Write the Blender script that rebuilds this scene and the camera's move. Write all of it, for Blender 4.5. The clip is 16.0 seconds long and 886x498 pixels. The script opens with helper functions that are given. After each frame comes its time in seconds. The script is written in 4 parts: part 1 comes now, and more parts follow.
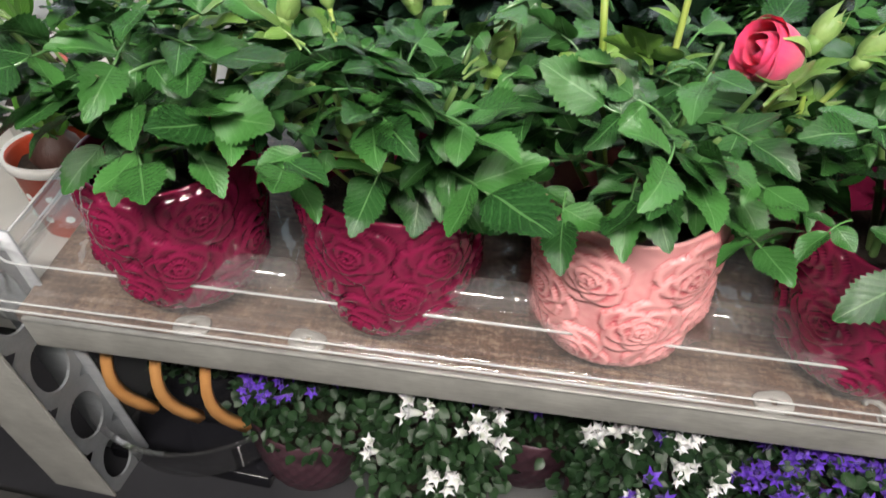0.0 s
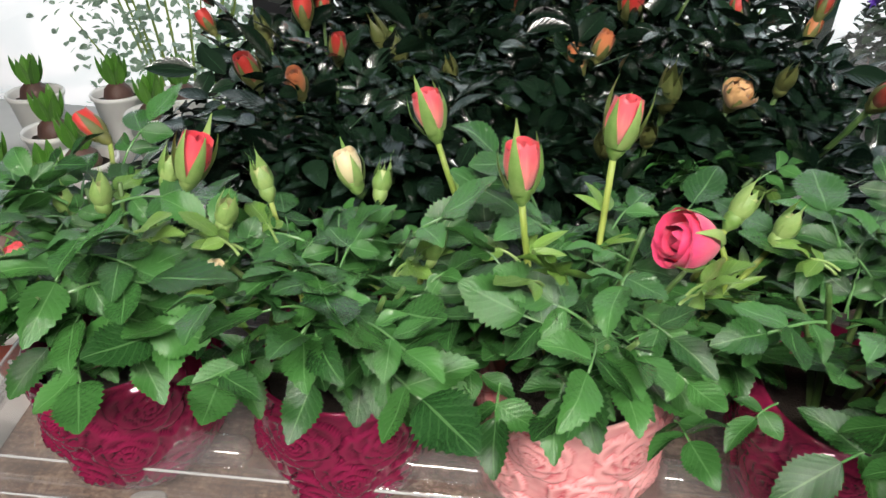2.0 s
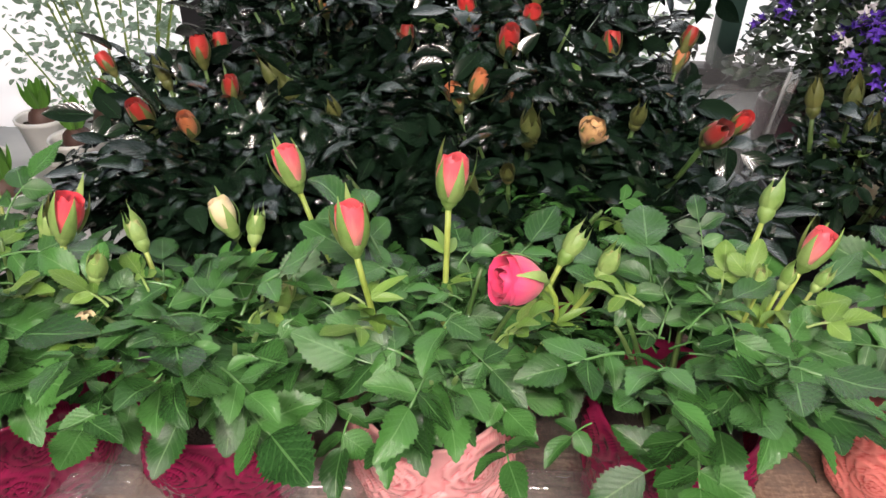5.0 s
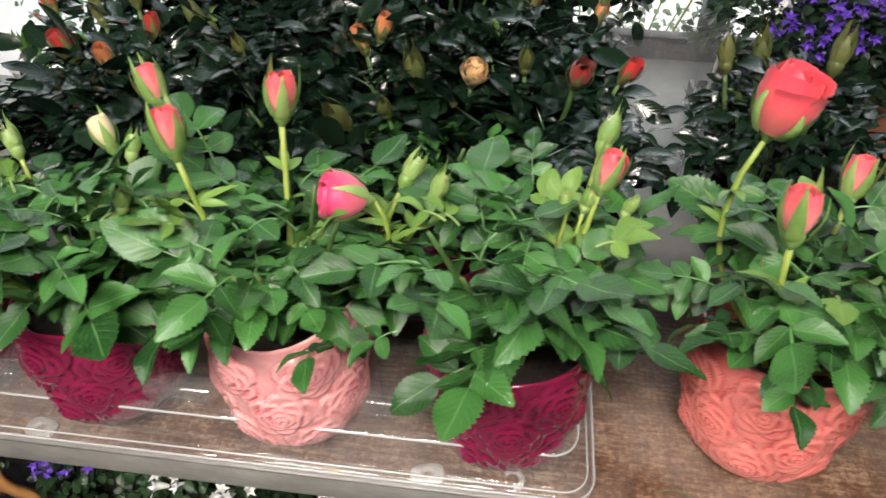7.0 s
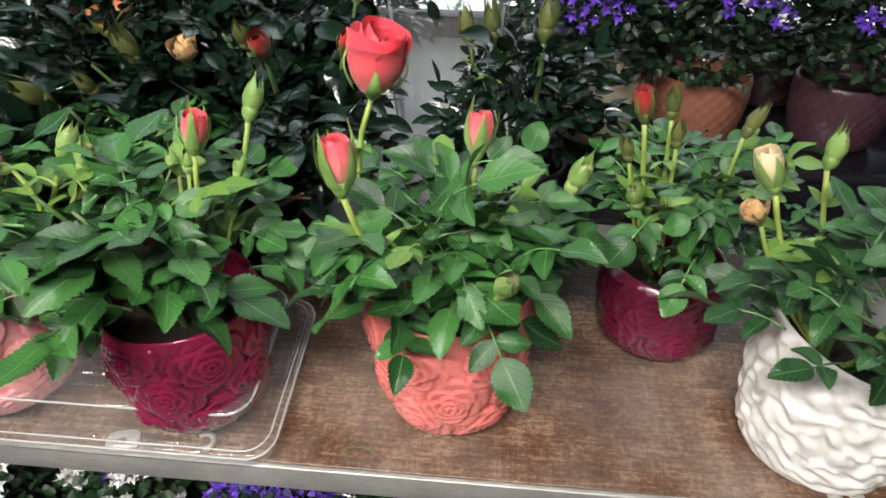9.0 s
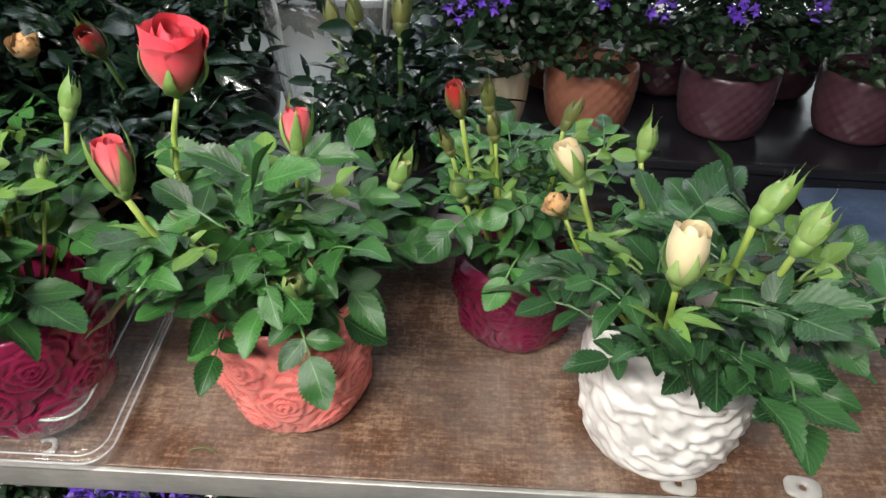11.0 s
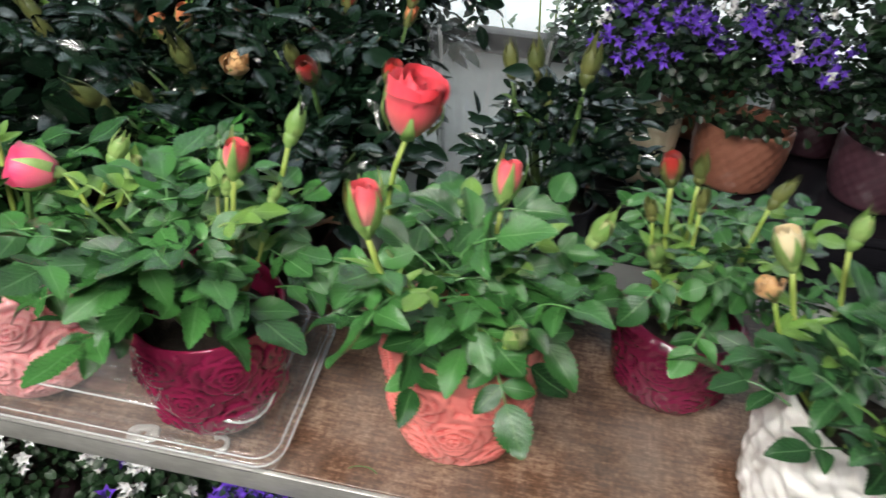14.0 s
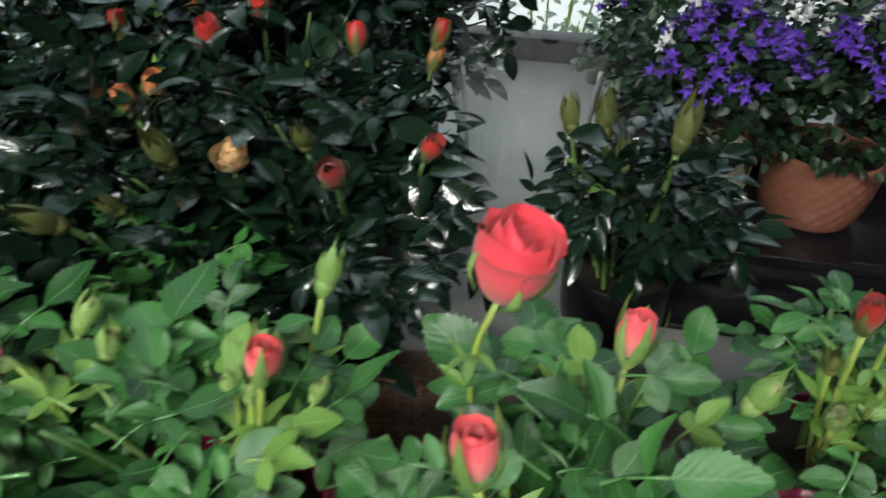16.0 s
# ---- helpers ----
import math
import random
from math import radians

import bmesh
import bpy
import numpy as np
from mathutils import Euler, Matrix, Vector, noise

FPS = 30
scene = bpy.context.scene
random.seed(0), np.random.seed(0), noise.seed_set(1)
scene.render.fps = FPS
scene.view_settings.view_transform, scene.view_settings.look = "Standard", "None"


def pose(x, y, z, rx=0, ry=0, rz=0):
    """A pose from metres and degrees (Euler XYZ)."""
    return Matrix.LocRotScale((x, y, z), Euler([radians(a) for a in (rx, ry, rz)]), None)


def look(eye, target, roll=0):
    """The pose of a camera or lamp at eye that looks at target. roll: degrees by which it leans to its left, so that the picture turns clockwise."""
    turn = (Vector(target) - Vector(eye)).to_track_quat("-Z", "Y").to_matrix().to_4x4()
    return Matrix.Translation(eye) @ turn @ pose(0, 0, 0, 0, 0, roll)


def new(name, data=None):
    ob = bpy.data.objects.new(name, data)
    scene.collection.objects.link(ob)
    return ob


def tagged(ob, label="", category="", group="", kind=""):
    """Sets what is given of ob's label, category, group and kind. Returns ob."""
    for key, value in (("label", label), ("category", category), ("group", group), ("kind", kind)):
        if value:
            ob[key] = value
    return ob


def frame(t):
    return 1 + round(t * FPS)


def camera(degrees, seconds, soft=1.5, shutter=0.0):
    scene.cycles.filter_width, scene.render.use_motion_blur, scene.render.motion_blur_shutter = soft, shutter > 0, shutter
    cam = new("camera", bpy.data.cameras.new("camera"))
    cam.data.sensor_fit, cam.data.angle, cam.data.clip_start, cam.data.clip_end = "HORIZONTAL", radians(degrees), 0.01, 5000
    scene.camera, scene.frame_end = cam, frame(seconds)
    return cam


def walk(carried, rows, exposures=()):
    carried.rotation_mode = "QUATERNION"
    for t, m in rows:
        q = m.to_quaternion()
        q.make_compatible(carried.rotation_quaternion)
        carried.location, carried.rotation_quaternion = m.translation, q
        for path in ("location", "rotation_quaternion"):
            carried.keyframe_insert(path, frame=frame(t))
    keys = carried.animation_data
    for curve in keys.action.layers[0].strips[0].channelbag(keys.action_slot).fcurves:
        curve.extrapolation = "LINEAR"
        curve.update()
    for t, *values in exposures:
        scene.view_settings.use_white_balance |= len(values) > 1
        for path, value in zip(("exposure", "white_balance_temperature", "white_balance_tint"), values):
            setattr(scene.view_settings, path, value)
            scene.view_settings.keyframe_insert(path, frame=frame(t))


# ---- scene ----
cam = camera(66.5, 16.0, shutter=0.3)
PATH = [
    (0, (0.065, -0.374, 1.186), (-0.181, 1.196, -0.029), 3.6),
    (0.5, (0.053, -0.362, 1.189), (-0.18, 1.286, 0.08), 3.6),
    (1, (0.046, -0.353, 1.208), (-0.204, 1.336, 0.166), 2.9),
    (1.5, (0.06, -0.341, 1.236), (-0.186, 1.356, 0.207), 2.1),
    (2, (0.092, -0.332, 1.26), (-0.161, 1.348, 0.204), 1.3),
    (2.5, (0.116, -0.328, 1.285), (-0.148, 1.346, 0.222), 0.9),
    (3, (0.14, -0.336, 1.306), (-0.094, 1.353, 0.261), 1.1),
    (3.2, (0.152, -0.34, 1.321), (-0.068, 1.355, 0.283), 1.0),
    (5.3, (0.176, -0.344, 1.315), (0.029, 1.325, 0.223), 1.6),
    (5.5, (0.177, -0.349, 1.306), (0.031, 1.298, 0.181), 2.0),
    (6, (0.206, -0.376, 1.288), (0.023, 1.25, 0.138), 2.5),
    (6.5, (0.259, -0.389, 1.292), (0.002, 1.236, 0.155), 3.0),
    (7, (0.345, -0.368, 1.293), (0.056, 1.267, 0.179), 1.5),
    (7.5, (0.422, -0.357, 1.29), (0.107, 1.267, 0.166), 0.6),
    (8, (0.503, -0.346, 1.284), (0.187, 1.275, 0.156), 0.9),
    (8.5, (0.581, -0.34, 1.28), (0.305, 1.288, 0.152), 0.6),
    (9, (0.624, -0.348, 1.281), (0.357, 1.287, 0.16), 0.1),
    (9.5, (0.673, -0.35, 1.28), (0.44, 1.288, 0.158), 0.4),
    (10, (0.711, -0.344, 1.282), (0.503, 1.301, 0.164), -0.1),
    (10.2, (0.719, -0.342, 1.285), (0.52, 1.297, 0.156), 0.2),
    (12.3, (0.764, -0.304, 1.284), (0.566, 1.321, 0.135), 0.4),
    (12.5, (0.758, -0.304, 1.288), (0.548, 1.325, 0.146), 0.4),
    (13, (0.734, -0.318, 1.292), (0.468, 1.314, 0.166), 1.1),
    (13.5, (0.727, -0.346, 1.311), (0.371, 1.284, 0.208), 3.5),
    (14, (0.633, -0.342, 1.318), (0.267, 1.27, 0.192), 3.8),
    (14.5, (0.518, -0.286, 1.312), (0.156, 1.265, 0.103), 3.2),
    (15, (0.457, -0.258, 1.324), (0.102, 1.276, 0.09), 2.7),
    (15.5, (0.452, -0.23, 1.34), (0.113, 1.311, 0.111), 1.4),
    (16, (0.514, -0.163, 1.335), (0.222, 1.414, 0.14), 1.1),
]
EXPOSURES = [(0, -0.44, 6750, 12.0), (1.5, -0.5, 6750, 13.0), (2.5, -0.53, 6750, 14.0), (3, -0.55, 6750, 16.0), (5.5, -0.44, 7150, 22.0), (6.5, -0.41, 7050, 17.0), (8, -0.36, 6750, 11.5), (9, -0.36, 6650, 11.0), (13, -0.42, 6650, 11.5), (14.5, -0.49, 6500, 9.0), (15, -0.67, 6500, 8.0), (15.5, -0.59, 6500, 6.0), (16, -0.78, 6450, 4.0)]
walk(cam, [(t, look(eye, target, roll)) for t, eye, target, roll in PATH], EXPOSURES)


# ------------------------------------------------------------------ world, lamps
world = bpy.data.worlds.new("world")
scene.world = world
world.use_nodes = True
wn = world.node_tree.nodes
sky = wn.new("ShaderNodeTexSky")
sky.sky_type, sky.sun_disc = "NISHITA", False
sky.sun_elevation, sky.sun_rotation = radians(35), radians(20)
world.node_tree.links.new(sky.outputs[0], wn["Background"].inputs[0])
wn["Background"].inputs[1].default_value = 0.10


def area(name, m, sx, sy, watts, colour):
    d = bpy.data.lights.new(name, "AREA")
    d.shape, d.size, d.size_y, d.energy, d.color = "RECTANGLE", sx, sy, watts, colour
    ob = new(name, d)
    ob.matrix_world = m
    return ob


LAMPS = [(0.2, -1.02, 2.10)]
for lx, ly, lz in LAMPS:
    area("tube_light", look((lx, ly, lz), (lx, ly + 0.80, 0.8)), 1.4, 0.12, 90, (1.0, 0.97, 0.92))
area("window_light", look((0.3, 1.24, 1.6), (0.3, 0.0, 0.8)), 4.0, 1.5, 19, (0.70, 0.89, 1.0))

# ------------------------------------------------------------------ materials


def mat(name, base=(0.5, 0.5, 0.5), rough=0.5, metal=0.0, **more):
    m = bpy.data.materials.new(name)
    m.use_nodes = True
    b = m.node_tree.nodes["Principled BSDF"]
    b.inputs["Base Color"].default_value = (*base, 1)
    b.inputs["Roughness"].default_value = rough
    b.inputs["Metallic"].default_value = metal
    for k, v in more.items():
        b.inputs[k.replace("_", " ")].default_value = v
    return m


class Nodes:
    def __init__(self, m):
        self.m, self.t = m, m.node_tree
        self.b = self.t.nodes["Principled BSDF"]

    def n(self, kind, **inputs):
        node = self.t.nodes.new("ShaderNode" + kind)
        for k, v in inputs.items():
            key = int(k[1:]) if k[0] == "i" and k[1:].isdigit() else k.replace("_", " ")
            if isinstance(v, bpy.types.NodeSocket):
                self.t.links.new(v, node.inputs[key])
            else:
                node.inputs[key].default_value = v
        return node

    def put(self, socket, name):
        self.t.links.new(socket, self.b.inputs[name])

    def coord(self, which="Object", scale=(1, 1, 1)):
        c = self.t.nodes.new("ShaderNodeTexCoord")
        mp = self.n("Mapping", Vector=c.outputs[which], Scale=scale)
        return mp.outputs[0]

    def noise(self, vec, scale, detail=4.0, rough=0.55):
        return self.n("TexNoise", Vector=vec, Scale=scale, Detail=detail, Roughness=rough).outputs[0]

    def ramp(self, fac, stops):
        r = self.n("ValToRGB", Fac=fac)
        el = r.color_ramp.elements
        while len(el) < len(stops):
            el.new(0.5)
        for e, (p, c) in zip(el, stops):
            e.position, e.color = p, (*c, 1)
        return r.outputs[0]

    def mix(self, fac, a, b, kind="MIX"):
        m = self.t.nodes.new("ShaderNodeMix")
        m.data_type, m.blend_type = "RGBA", kind
        for i, v in ((0, fac), (6, a), (7, b)):
            if isinstance(v, bpy.types.NodeSocket):
                self.t.links.new(v, m.inputs[i])
            else:
                m.inputs[i].default_value = (*v, 1) if isinstance(v, tuple) and len(v) == 3 else v
        return m.outputs[2]

    def math(self, op, a, b=0.0):
        m = self.t.nodes.new("ShaderNodeMath")
        m.operation = op
        for i, v in ((0, a), (1, b)):
            if isinstance(v, bpy.types.NodeSocket):
                self.t.links.new(v, m.inputs[i])
            else:
                m.inputs[i].default_value = v
        return m.outputs[0]

    def bump(self, h, strength, distance):
        self.put(self.n("Bump", Height=h, Strength=strength, Distance=distance).outputs[0], "Normal")


def leaf_material(name, dark, light, vein, rough=0.38, veins=0.5, spec=0.5, pucker=0.42):
    """A green leaf blade with a pale midrib and side veins; u runs across, v along."""
    m = mat(name, dark, rough)
    k = Nodes(m)
    uv = k.t.nodes.new("ShaderNodeTexCoord").outputs["UV"]
    s = k.n("SeparateXYZ", Vector=uv)
    off = k.math("ABSOLUTE", k.math("SUBTRACT", s.outputs[0], 0.5))
    rib = k.math("LESS_THAN", off, 0.022)
    side = k.math("FRACT", k.math("MULTIPLY", k.math("SUBTRACT", s.outputs[1], k.math("MULTIPLY", off, 0.75)), 7.0))
    tri = k.math("ABSOLUTE", k.math("SUBTRACT", side, 0.5))
    line = k.ramp(tri, [(0.0, (1, 1, 1)), (0.13, (0, 0, 0))])
    rnd = k.n("ObjectInfo").outputs["Random"]
    isl = k.n("NewGeometry").outputs["Random Per Island"]
    obc = k.coord("Object")
    mott = k.noise(obc, 90, 3)
    tone = k.math("ADD", k.math("MULTIPLY", rnd, 0.5), k.math("ADD", k.math("MULTIPLY", isl, 0.35), k.math("MULTIPLY", mott, 0.3)))
    body = k.ramp(tone, [(0.2, dark), (0.95, light)])
    c = k.mix(k.math("MULTIPLY", k.math("MULTIPLY", line, veins), 0.5), body, vein)
    c = k.mix(k.math("MULTIPLY", rib, 0.5), c, vein)
    k.put(c, "Base Color")
    k.b.inputs["Specular IOR Level"].default_value = spec
    k.bump(k.math("ADD", k.math("MULTIPLY", tri, 0.8), k.math("MULTIPLY", k.noise(obc, 260, 2), 0.4)), pucker, 0.0013)
    k.b.inputs["Coat Weight"].default_value = 0.10
    k.b.inputs["Coat Roughness"].default_value = 0.26
    return m


M_LEAF = leaf_material("rose_leaf", (0.005, 0.030, 0.010), (0.072, 0.240, 0.054), (0.14, 0.31, 0.11), 0.23, 0.28, 0.75)
M_LEAF_YOUNG = leaf_material("young_rose_leaf", (0.08, 0.19, 0.03), (0.17, 0.32, 0.06), (0.28, 0.42, 0.14))
M_LEAF_WHITE = leaf_material("glossy_rose_leaf", (0.008, 0.036, 0.014), (0.048, 0.15, 0.045), (0.14, 0.28, 0.12), 0.24, 0.35, 0.65)
# near-black green: the shade at the back is put into this leaf colour
M_LEAF_DARK_SHADED = leaf_material("dark_shaded_rose_leaf", (0.003, 0.010, 0.006), (0.011, 0.030, 0.015), (0.024, 0.05, 0.028), 0.17, 0.4, 0.75, 0.2)
M_LEAF_RED = leaf_material("reddish_leaf", (0.07, 0.035, 0.02), (0.20, 0.09, 0.045), (0.26, 0.14, 0.08), 0.35)
# bellflower leaves: the deep shade round them is put into the green
M_CAMP_LEAF = leaf_material("shaded_bellflower_leaf", (0.005, 0.018, 0.008), (0.022, 0.06, 0.02), (0.04, 0.08, 0.035), 0.4, 0.2)
M_HYAC = leaf_material("hyacinth_leaf", (0.045, 0.16, 0.018), (0.12, 0.32, 0.045), (0.2, 0.45, 0.1), 0.35, 0.0)
# leaf colour paled to carry the bright haze outside the window
M_SHRUB = leaf_material("hazy_shrub_leaf", (0.26, 0.40, 0.28), (0.48, 0.60, 0.46), (0.5, 0.62, 0.46), 0.5, 0.2)


def soft_material(name, lo, hi, rough=0.5, scale=40, bump=0.3, dist=0.001, stretch=(1, 1, 1), **more):
    m = mat(name, lo, rough, **more)
    k = Nodes(m)
    v = k.coord("Object", stretch)
    rnd = k.n("ObjectInfo").outputs["Random"]
    f = k.math("ADD", k.math("MULTIPLY", k.noise(v, scale), 0.75), k.math("MULTIPLY", rnd, 0.3))
    k.put(k.ramp(f, [(0.3, lo), (0.85, hi)]), "Base Color")
    k.bump(k.noise(v, scale * 4, 3), bump, dist)
    return m


M_STEM = soft_material("rose_stem", (0.20, 0.32, 0.05), (0.40, 0.47, 0.12), 0.45, 60)
M_STEM_DARK = soft_material("dark_stem", (0.05, 0.12, 0.03), (0.12, 0.2, 0.06), 0.45, 60)
M_SEPAL = soft_material("sepal", (0.14, 0.27, 0.06), (0.33, 0.46, 0.16), 0.5, 90)
M_SEPAL_DARK = soft_material("dark_sepal", (0.075, 0.10, 0.028), (0.19, 0.19, 0.06), 0.5, 90)


def petal_material(name, base, edge):
    m = mat(name, base, 0.5)
    k = Nodes(m)
    uv = k.t.nodes.new("ShaderNodeTexCoord").outputs["UV"]
    s = k.n("SeparateXYZ", Vector=uv)
    streak = k.noise(k.n("Mapping", Vector=uv, Scale=(26, 2, 1)).outputs[0], 1.0, 3)
    f = k.math("ADD", k.math("MULTIPLY", s.outputs[1], 0.75), k.math("MULTIPLY", streak, 0.4))
    k.put(k.ramp(f, [(0.15, edge), (0.85, base)]), "Base Color")
    k.b.inputs["Sheen Weight"].default_value = 0.15
    k.bump(streak, 0.25, 0.0006)
    return m


M_PETAL_PINK = petal_material("pink_petal", (0.84, 0.065, 0.19), (0.84, 0.20, 0.26))
M_PETAL_SALMON = petal_material("salmon_petal", (0.85, 0.12, 0.15), (0.88, 0.40, 0.33))
M_PETAL_RED = petal_material("red_petal", (0.80, 0.070, 0.105), (0.80, 0.19, 0.17))
M_PETAL_SCARLET = petal_material("scarlet_petal", (0.56, 0.030, 0.028), (0.50, 0.10, 0.045))
M_PETAL_DEEP = petal_material("deep_red_petal", (0.38, 0.022, 0.018), (0.34, 0.09, 0.035))
M_PETAL_ORANGE = petal_material("orange_petal", (0.62, 0.2, 0.08), (0.6, 0.32, 0.12))
M_PETAL_CREAM = petal_material("cream_petal", (0.78, 0.66, 0.42), (0.62, 0.6, 0.3))
M_PETAL_DRY = petal_material("withered_petal", (0.6, 0.36, 0.16), (0.42, 0.22, 0.1))
M_PETAL_GREEN = petal_material("closed_bud", (0.42, 0.47, 0.2), (0.3, 0.42, 0.14))
M_PETAL_VIOLET = petal_material("violet_petal", (0.11, 0.03, 0.46), (0.19, 0.09, 0.56))
M_PETAL_WHITE = petal_material("white_petal", (0.72, 0.72, 0.74), (0.5, 0.54, 0.45))


def glaze(name, lo, hi, rough):
    """Glazed ceramic: shade in the relief's hollows is put into the colour, the ridges paler."""
    m = mat(name, lo, rough, Coat_Weight=0.6, Coat_Roughness=0.07)
    k = Nodes(m)
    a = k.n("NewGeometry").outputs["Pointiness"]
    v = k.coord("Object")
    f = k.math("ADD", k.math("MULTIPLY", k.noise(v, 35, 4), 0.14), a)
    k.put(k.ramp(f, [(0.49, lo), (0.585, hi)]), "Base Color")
    k.bump(k.noise(v, 420, 2), 0.12, 0.0005)
    return m


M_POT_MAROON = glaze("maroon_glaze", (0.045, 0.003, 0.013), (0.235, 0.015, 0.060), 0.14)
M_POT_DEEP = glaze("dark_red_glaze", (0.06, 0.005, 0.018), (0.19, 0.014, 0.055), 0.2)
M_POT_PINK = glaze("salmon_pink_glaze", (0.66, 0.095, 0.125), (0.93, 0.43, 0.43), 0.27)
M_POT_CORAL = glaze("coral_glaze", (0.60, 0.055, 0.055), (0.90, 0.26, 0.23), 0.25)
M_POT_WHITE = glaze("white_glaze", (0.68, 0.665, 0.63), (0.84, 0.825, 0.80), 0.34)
# peach and plum glazes darkened, the bench's deep shade is in their colour
M_POT_PEACH = glaze("shaded_peach_glaze", (0.17, 0.055, 0.035), (0.28, 0.115, 0.075), 0.4)
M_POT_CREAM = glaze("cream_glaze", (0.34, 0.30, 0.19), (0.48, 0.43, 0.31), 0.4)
M_POT_PLUM = glaze("shaded_plum_glaze", (0.03, 0.012, 0.02), (0.075, 0.032, 0.045), 0.4)
M_SOIL = soft_material("potting_soil", (0.008, 0.006, 0.004), (0.045, 0.03, 0.02), 0.95, 120, 1.0, 0.004)
M_WHITE_PLASTIC = soft_material("white_plastic", (0.72, 0.71, 0.68), (0.82, 0.82, 0.8), 0.35, 20, 0.1)
M_BLACK_PLASTIC = soft_material("black_plastic", (0.006, 0.006, 0.008), (0.016, 0.016, 0.02), 0.25, 14, 0.3, 0.002)
M_BLUE_SHEET = soft_material("blue_film", (0.05, 0.08, 0.15), (0.16, 0.22, 0.34), 0.28, 9, 0.5, 0.006)
M_RED_CUP = soft_material("red_card", (0.45, 0.05, 0.02), (0.58, 0.09, 0.04), 0.5, 20)
M_BULB = soft_material("hyacinth_bulb", (0.05, 0.022, 0.018), (0.15, 0.08, 0.065), 0.55, 40, 0.6, 0.002, (1, 1, 0.3))
M_TAN = soft_material("tan_strap", (0.42, 0.19, 0.06), (0.55, 0.28, 0.10), 0.5, 30)
M_GREEN_FRAME = soft_material("green_frame", (0.012, 0.04, 0.034), (0.03, 0.075, 0.06), 0.45, 12)
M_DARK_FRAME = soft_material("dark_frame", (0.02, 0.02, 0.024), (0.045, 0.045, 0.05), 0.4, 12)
M_SILL = soft_material("grey_sill", (0.38, 0.38, 0.36), (0.52, 0.51, 0.48), 0.5, 9, 0.2)
# unseen walls, ceiling and floor are coloured dark to cut bounced light
M_WALL = soft_material("darkened_wall", (0.07, 0.068, 0.064), (0.10, 0.097, 0.093), 0.8, 6, 0.2)
M_FLOOR = soft_material("concrete_floor", (0.07, 0.067, 0.064), (0.13, 0.124, 0.12), 0.7, 5, 0.3)


def metal_material(name, lo, hi, rough):
    m = mat(name, lo, rough, 0.55)
    k = Nodes(m)
    v = k.coord("Object")
    a, b = k.noise(v, 14, 6, 0.65), k.noise(k.coord("Object", (6, 60, 60)), 12, 4)
    f = k.math("ADD", k.math("MULTIPLY", a, 0.65), k.math("MULTIPLY", b, 0.35))
    k.put(k.ramp(f, [(0.34, lo), (0.7, hi)]), "Base Color")
    k.put(k.math("ADD", k.math("MULTIPLY", b, 0.3), rough - 0.1), "Roughness")
    k.bump(b, 0.2, 0.0008)
    return m


M_ALU = metal_material("worn_aluminium", (0.38, 0.38, 0.36), (0.68, 0.68, 0.64), 0.45)
M_GALV = metal_material("galvanised_steel", (0.26, 0.28, 0.30), (0.50, 0.52, 0.54), 0.4)
M_WASHER = soft_material("dull_washer", (0.30, 0.29, 0.27), (0.52, 0.51, 0.48), 0.42, 60, 0.4)

M_BOARD = mat("worn_brown_board", (0.2, 0.1, 0.05), 0.38)
k = Nodes(M_BOARD)
v = k.coord("Object")
weave = k.noise(k.coord("Object", (18, 260, 1)), 1.0, 3)
weave2 = k.noise(k.coord("Object", (420, 30, 1)), 1.0, 2)
big = k.noise(v, 7, 5, 0.6)
worn = k.noise(v, 22, 6, 0.7)
speck = k.noise(k.coord("Object", (1, 1.6, 1)), 170, 5, 0.7)
f = k.math("ADD", k.math("MULTIPLY", weave, 0.20), k.math("ADD", k.math("MULTIPLY", weave2, 0.10), k.math("ADD", k.math("MULTIPLY", worn, 0.36), k.math("MULTIPLY", speck, 0.34))))
c = k.ramp(f, [(0.41, (0.045, 0.022, 0.013)), (0.50, (0.130, 0.066, 0.039)), (0.59, (0.32, 0.215, 0.145))])
c = k.mix(k.ramp(big, [(0.42, (0, 0, 0)), (0.68, (0.5, 0.5, 0.5))]), c, (0.27, 0.235, 0.21))
k.put(c, "Base Color")
k.put(k.math("ADD", k.math("MULTIPLY", worn, 0.3), 0.2), "Roughness")
k.bump(f, 0.35, 0.0008)

M_FILM = mat("clear_plastic", (0.97, 0.98, 0.98), 0.06, 0.0, Transmission_Weight=1.0, IOR=1.12)
k = Nodes(M_FILM)
tr = k.n("BsdfTransparent")
gl = k.n("BsdfGlossy", Roughness=0.045)
df = k.n("BsdfDiffuse", Color=(0.8, 0.82, 0.84, 1))
fr = k.n("LayerWeight", Blend=0.5)
wr = k.n("Bump", Height=k.noise(k.coord("Object"), 30, 3), Strength=0.08, Distance=0.003).outputs[0]
k.t.links.new(wr, gl.inputs["Normal"])
k.t.links.new(wr, fr.inputs["Normal"])
m0 = k.n("MixShader", i0=0.07, i1=tr.outputs[0], i2=df.outputs[0])
gloss = k.math("ADD", k.math("MULTIPLY", k.math("POWER", fr.outputs[1], 3.0), 0.75), 0.11)
m1 = k.n("MixShader", i0=gloss, i1=m0.outputs[0], i2=gl.outputs[0])
k.t.links.new(m1.outputs[0], k.t.nodes["Material Output"].inputs[0])

# whitish mix paints the lamp's highlight along clear plastic edges
M_BEAD = mat("edge_highlight_plastic", (0.85, 0.87, 0.88), 0.12)
k = Nodes(M_BEAD)
m1 = k.n("MixShader", i0=0.30, i1=k.n("BsdfTransparent").outputs[0], i2=k.b.outputs[0])
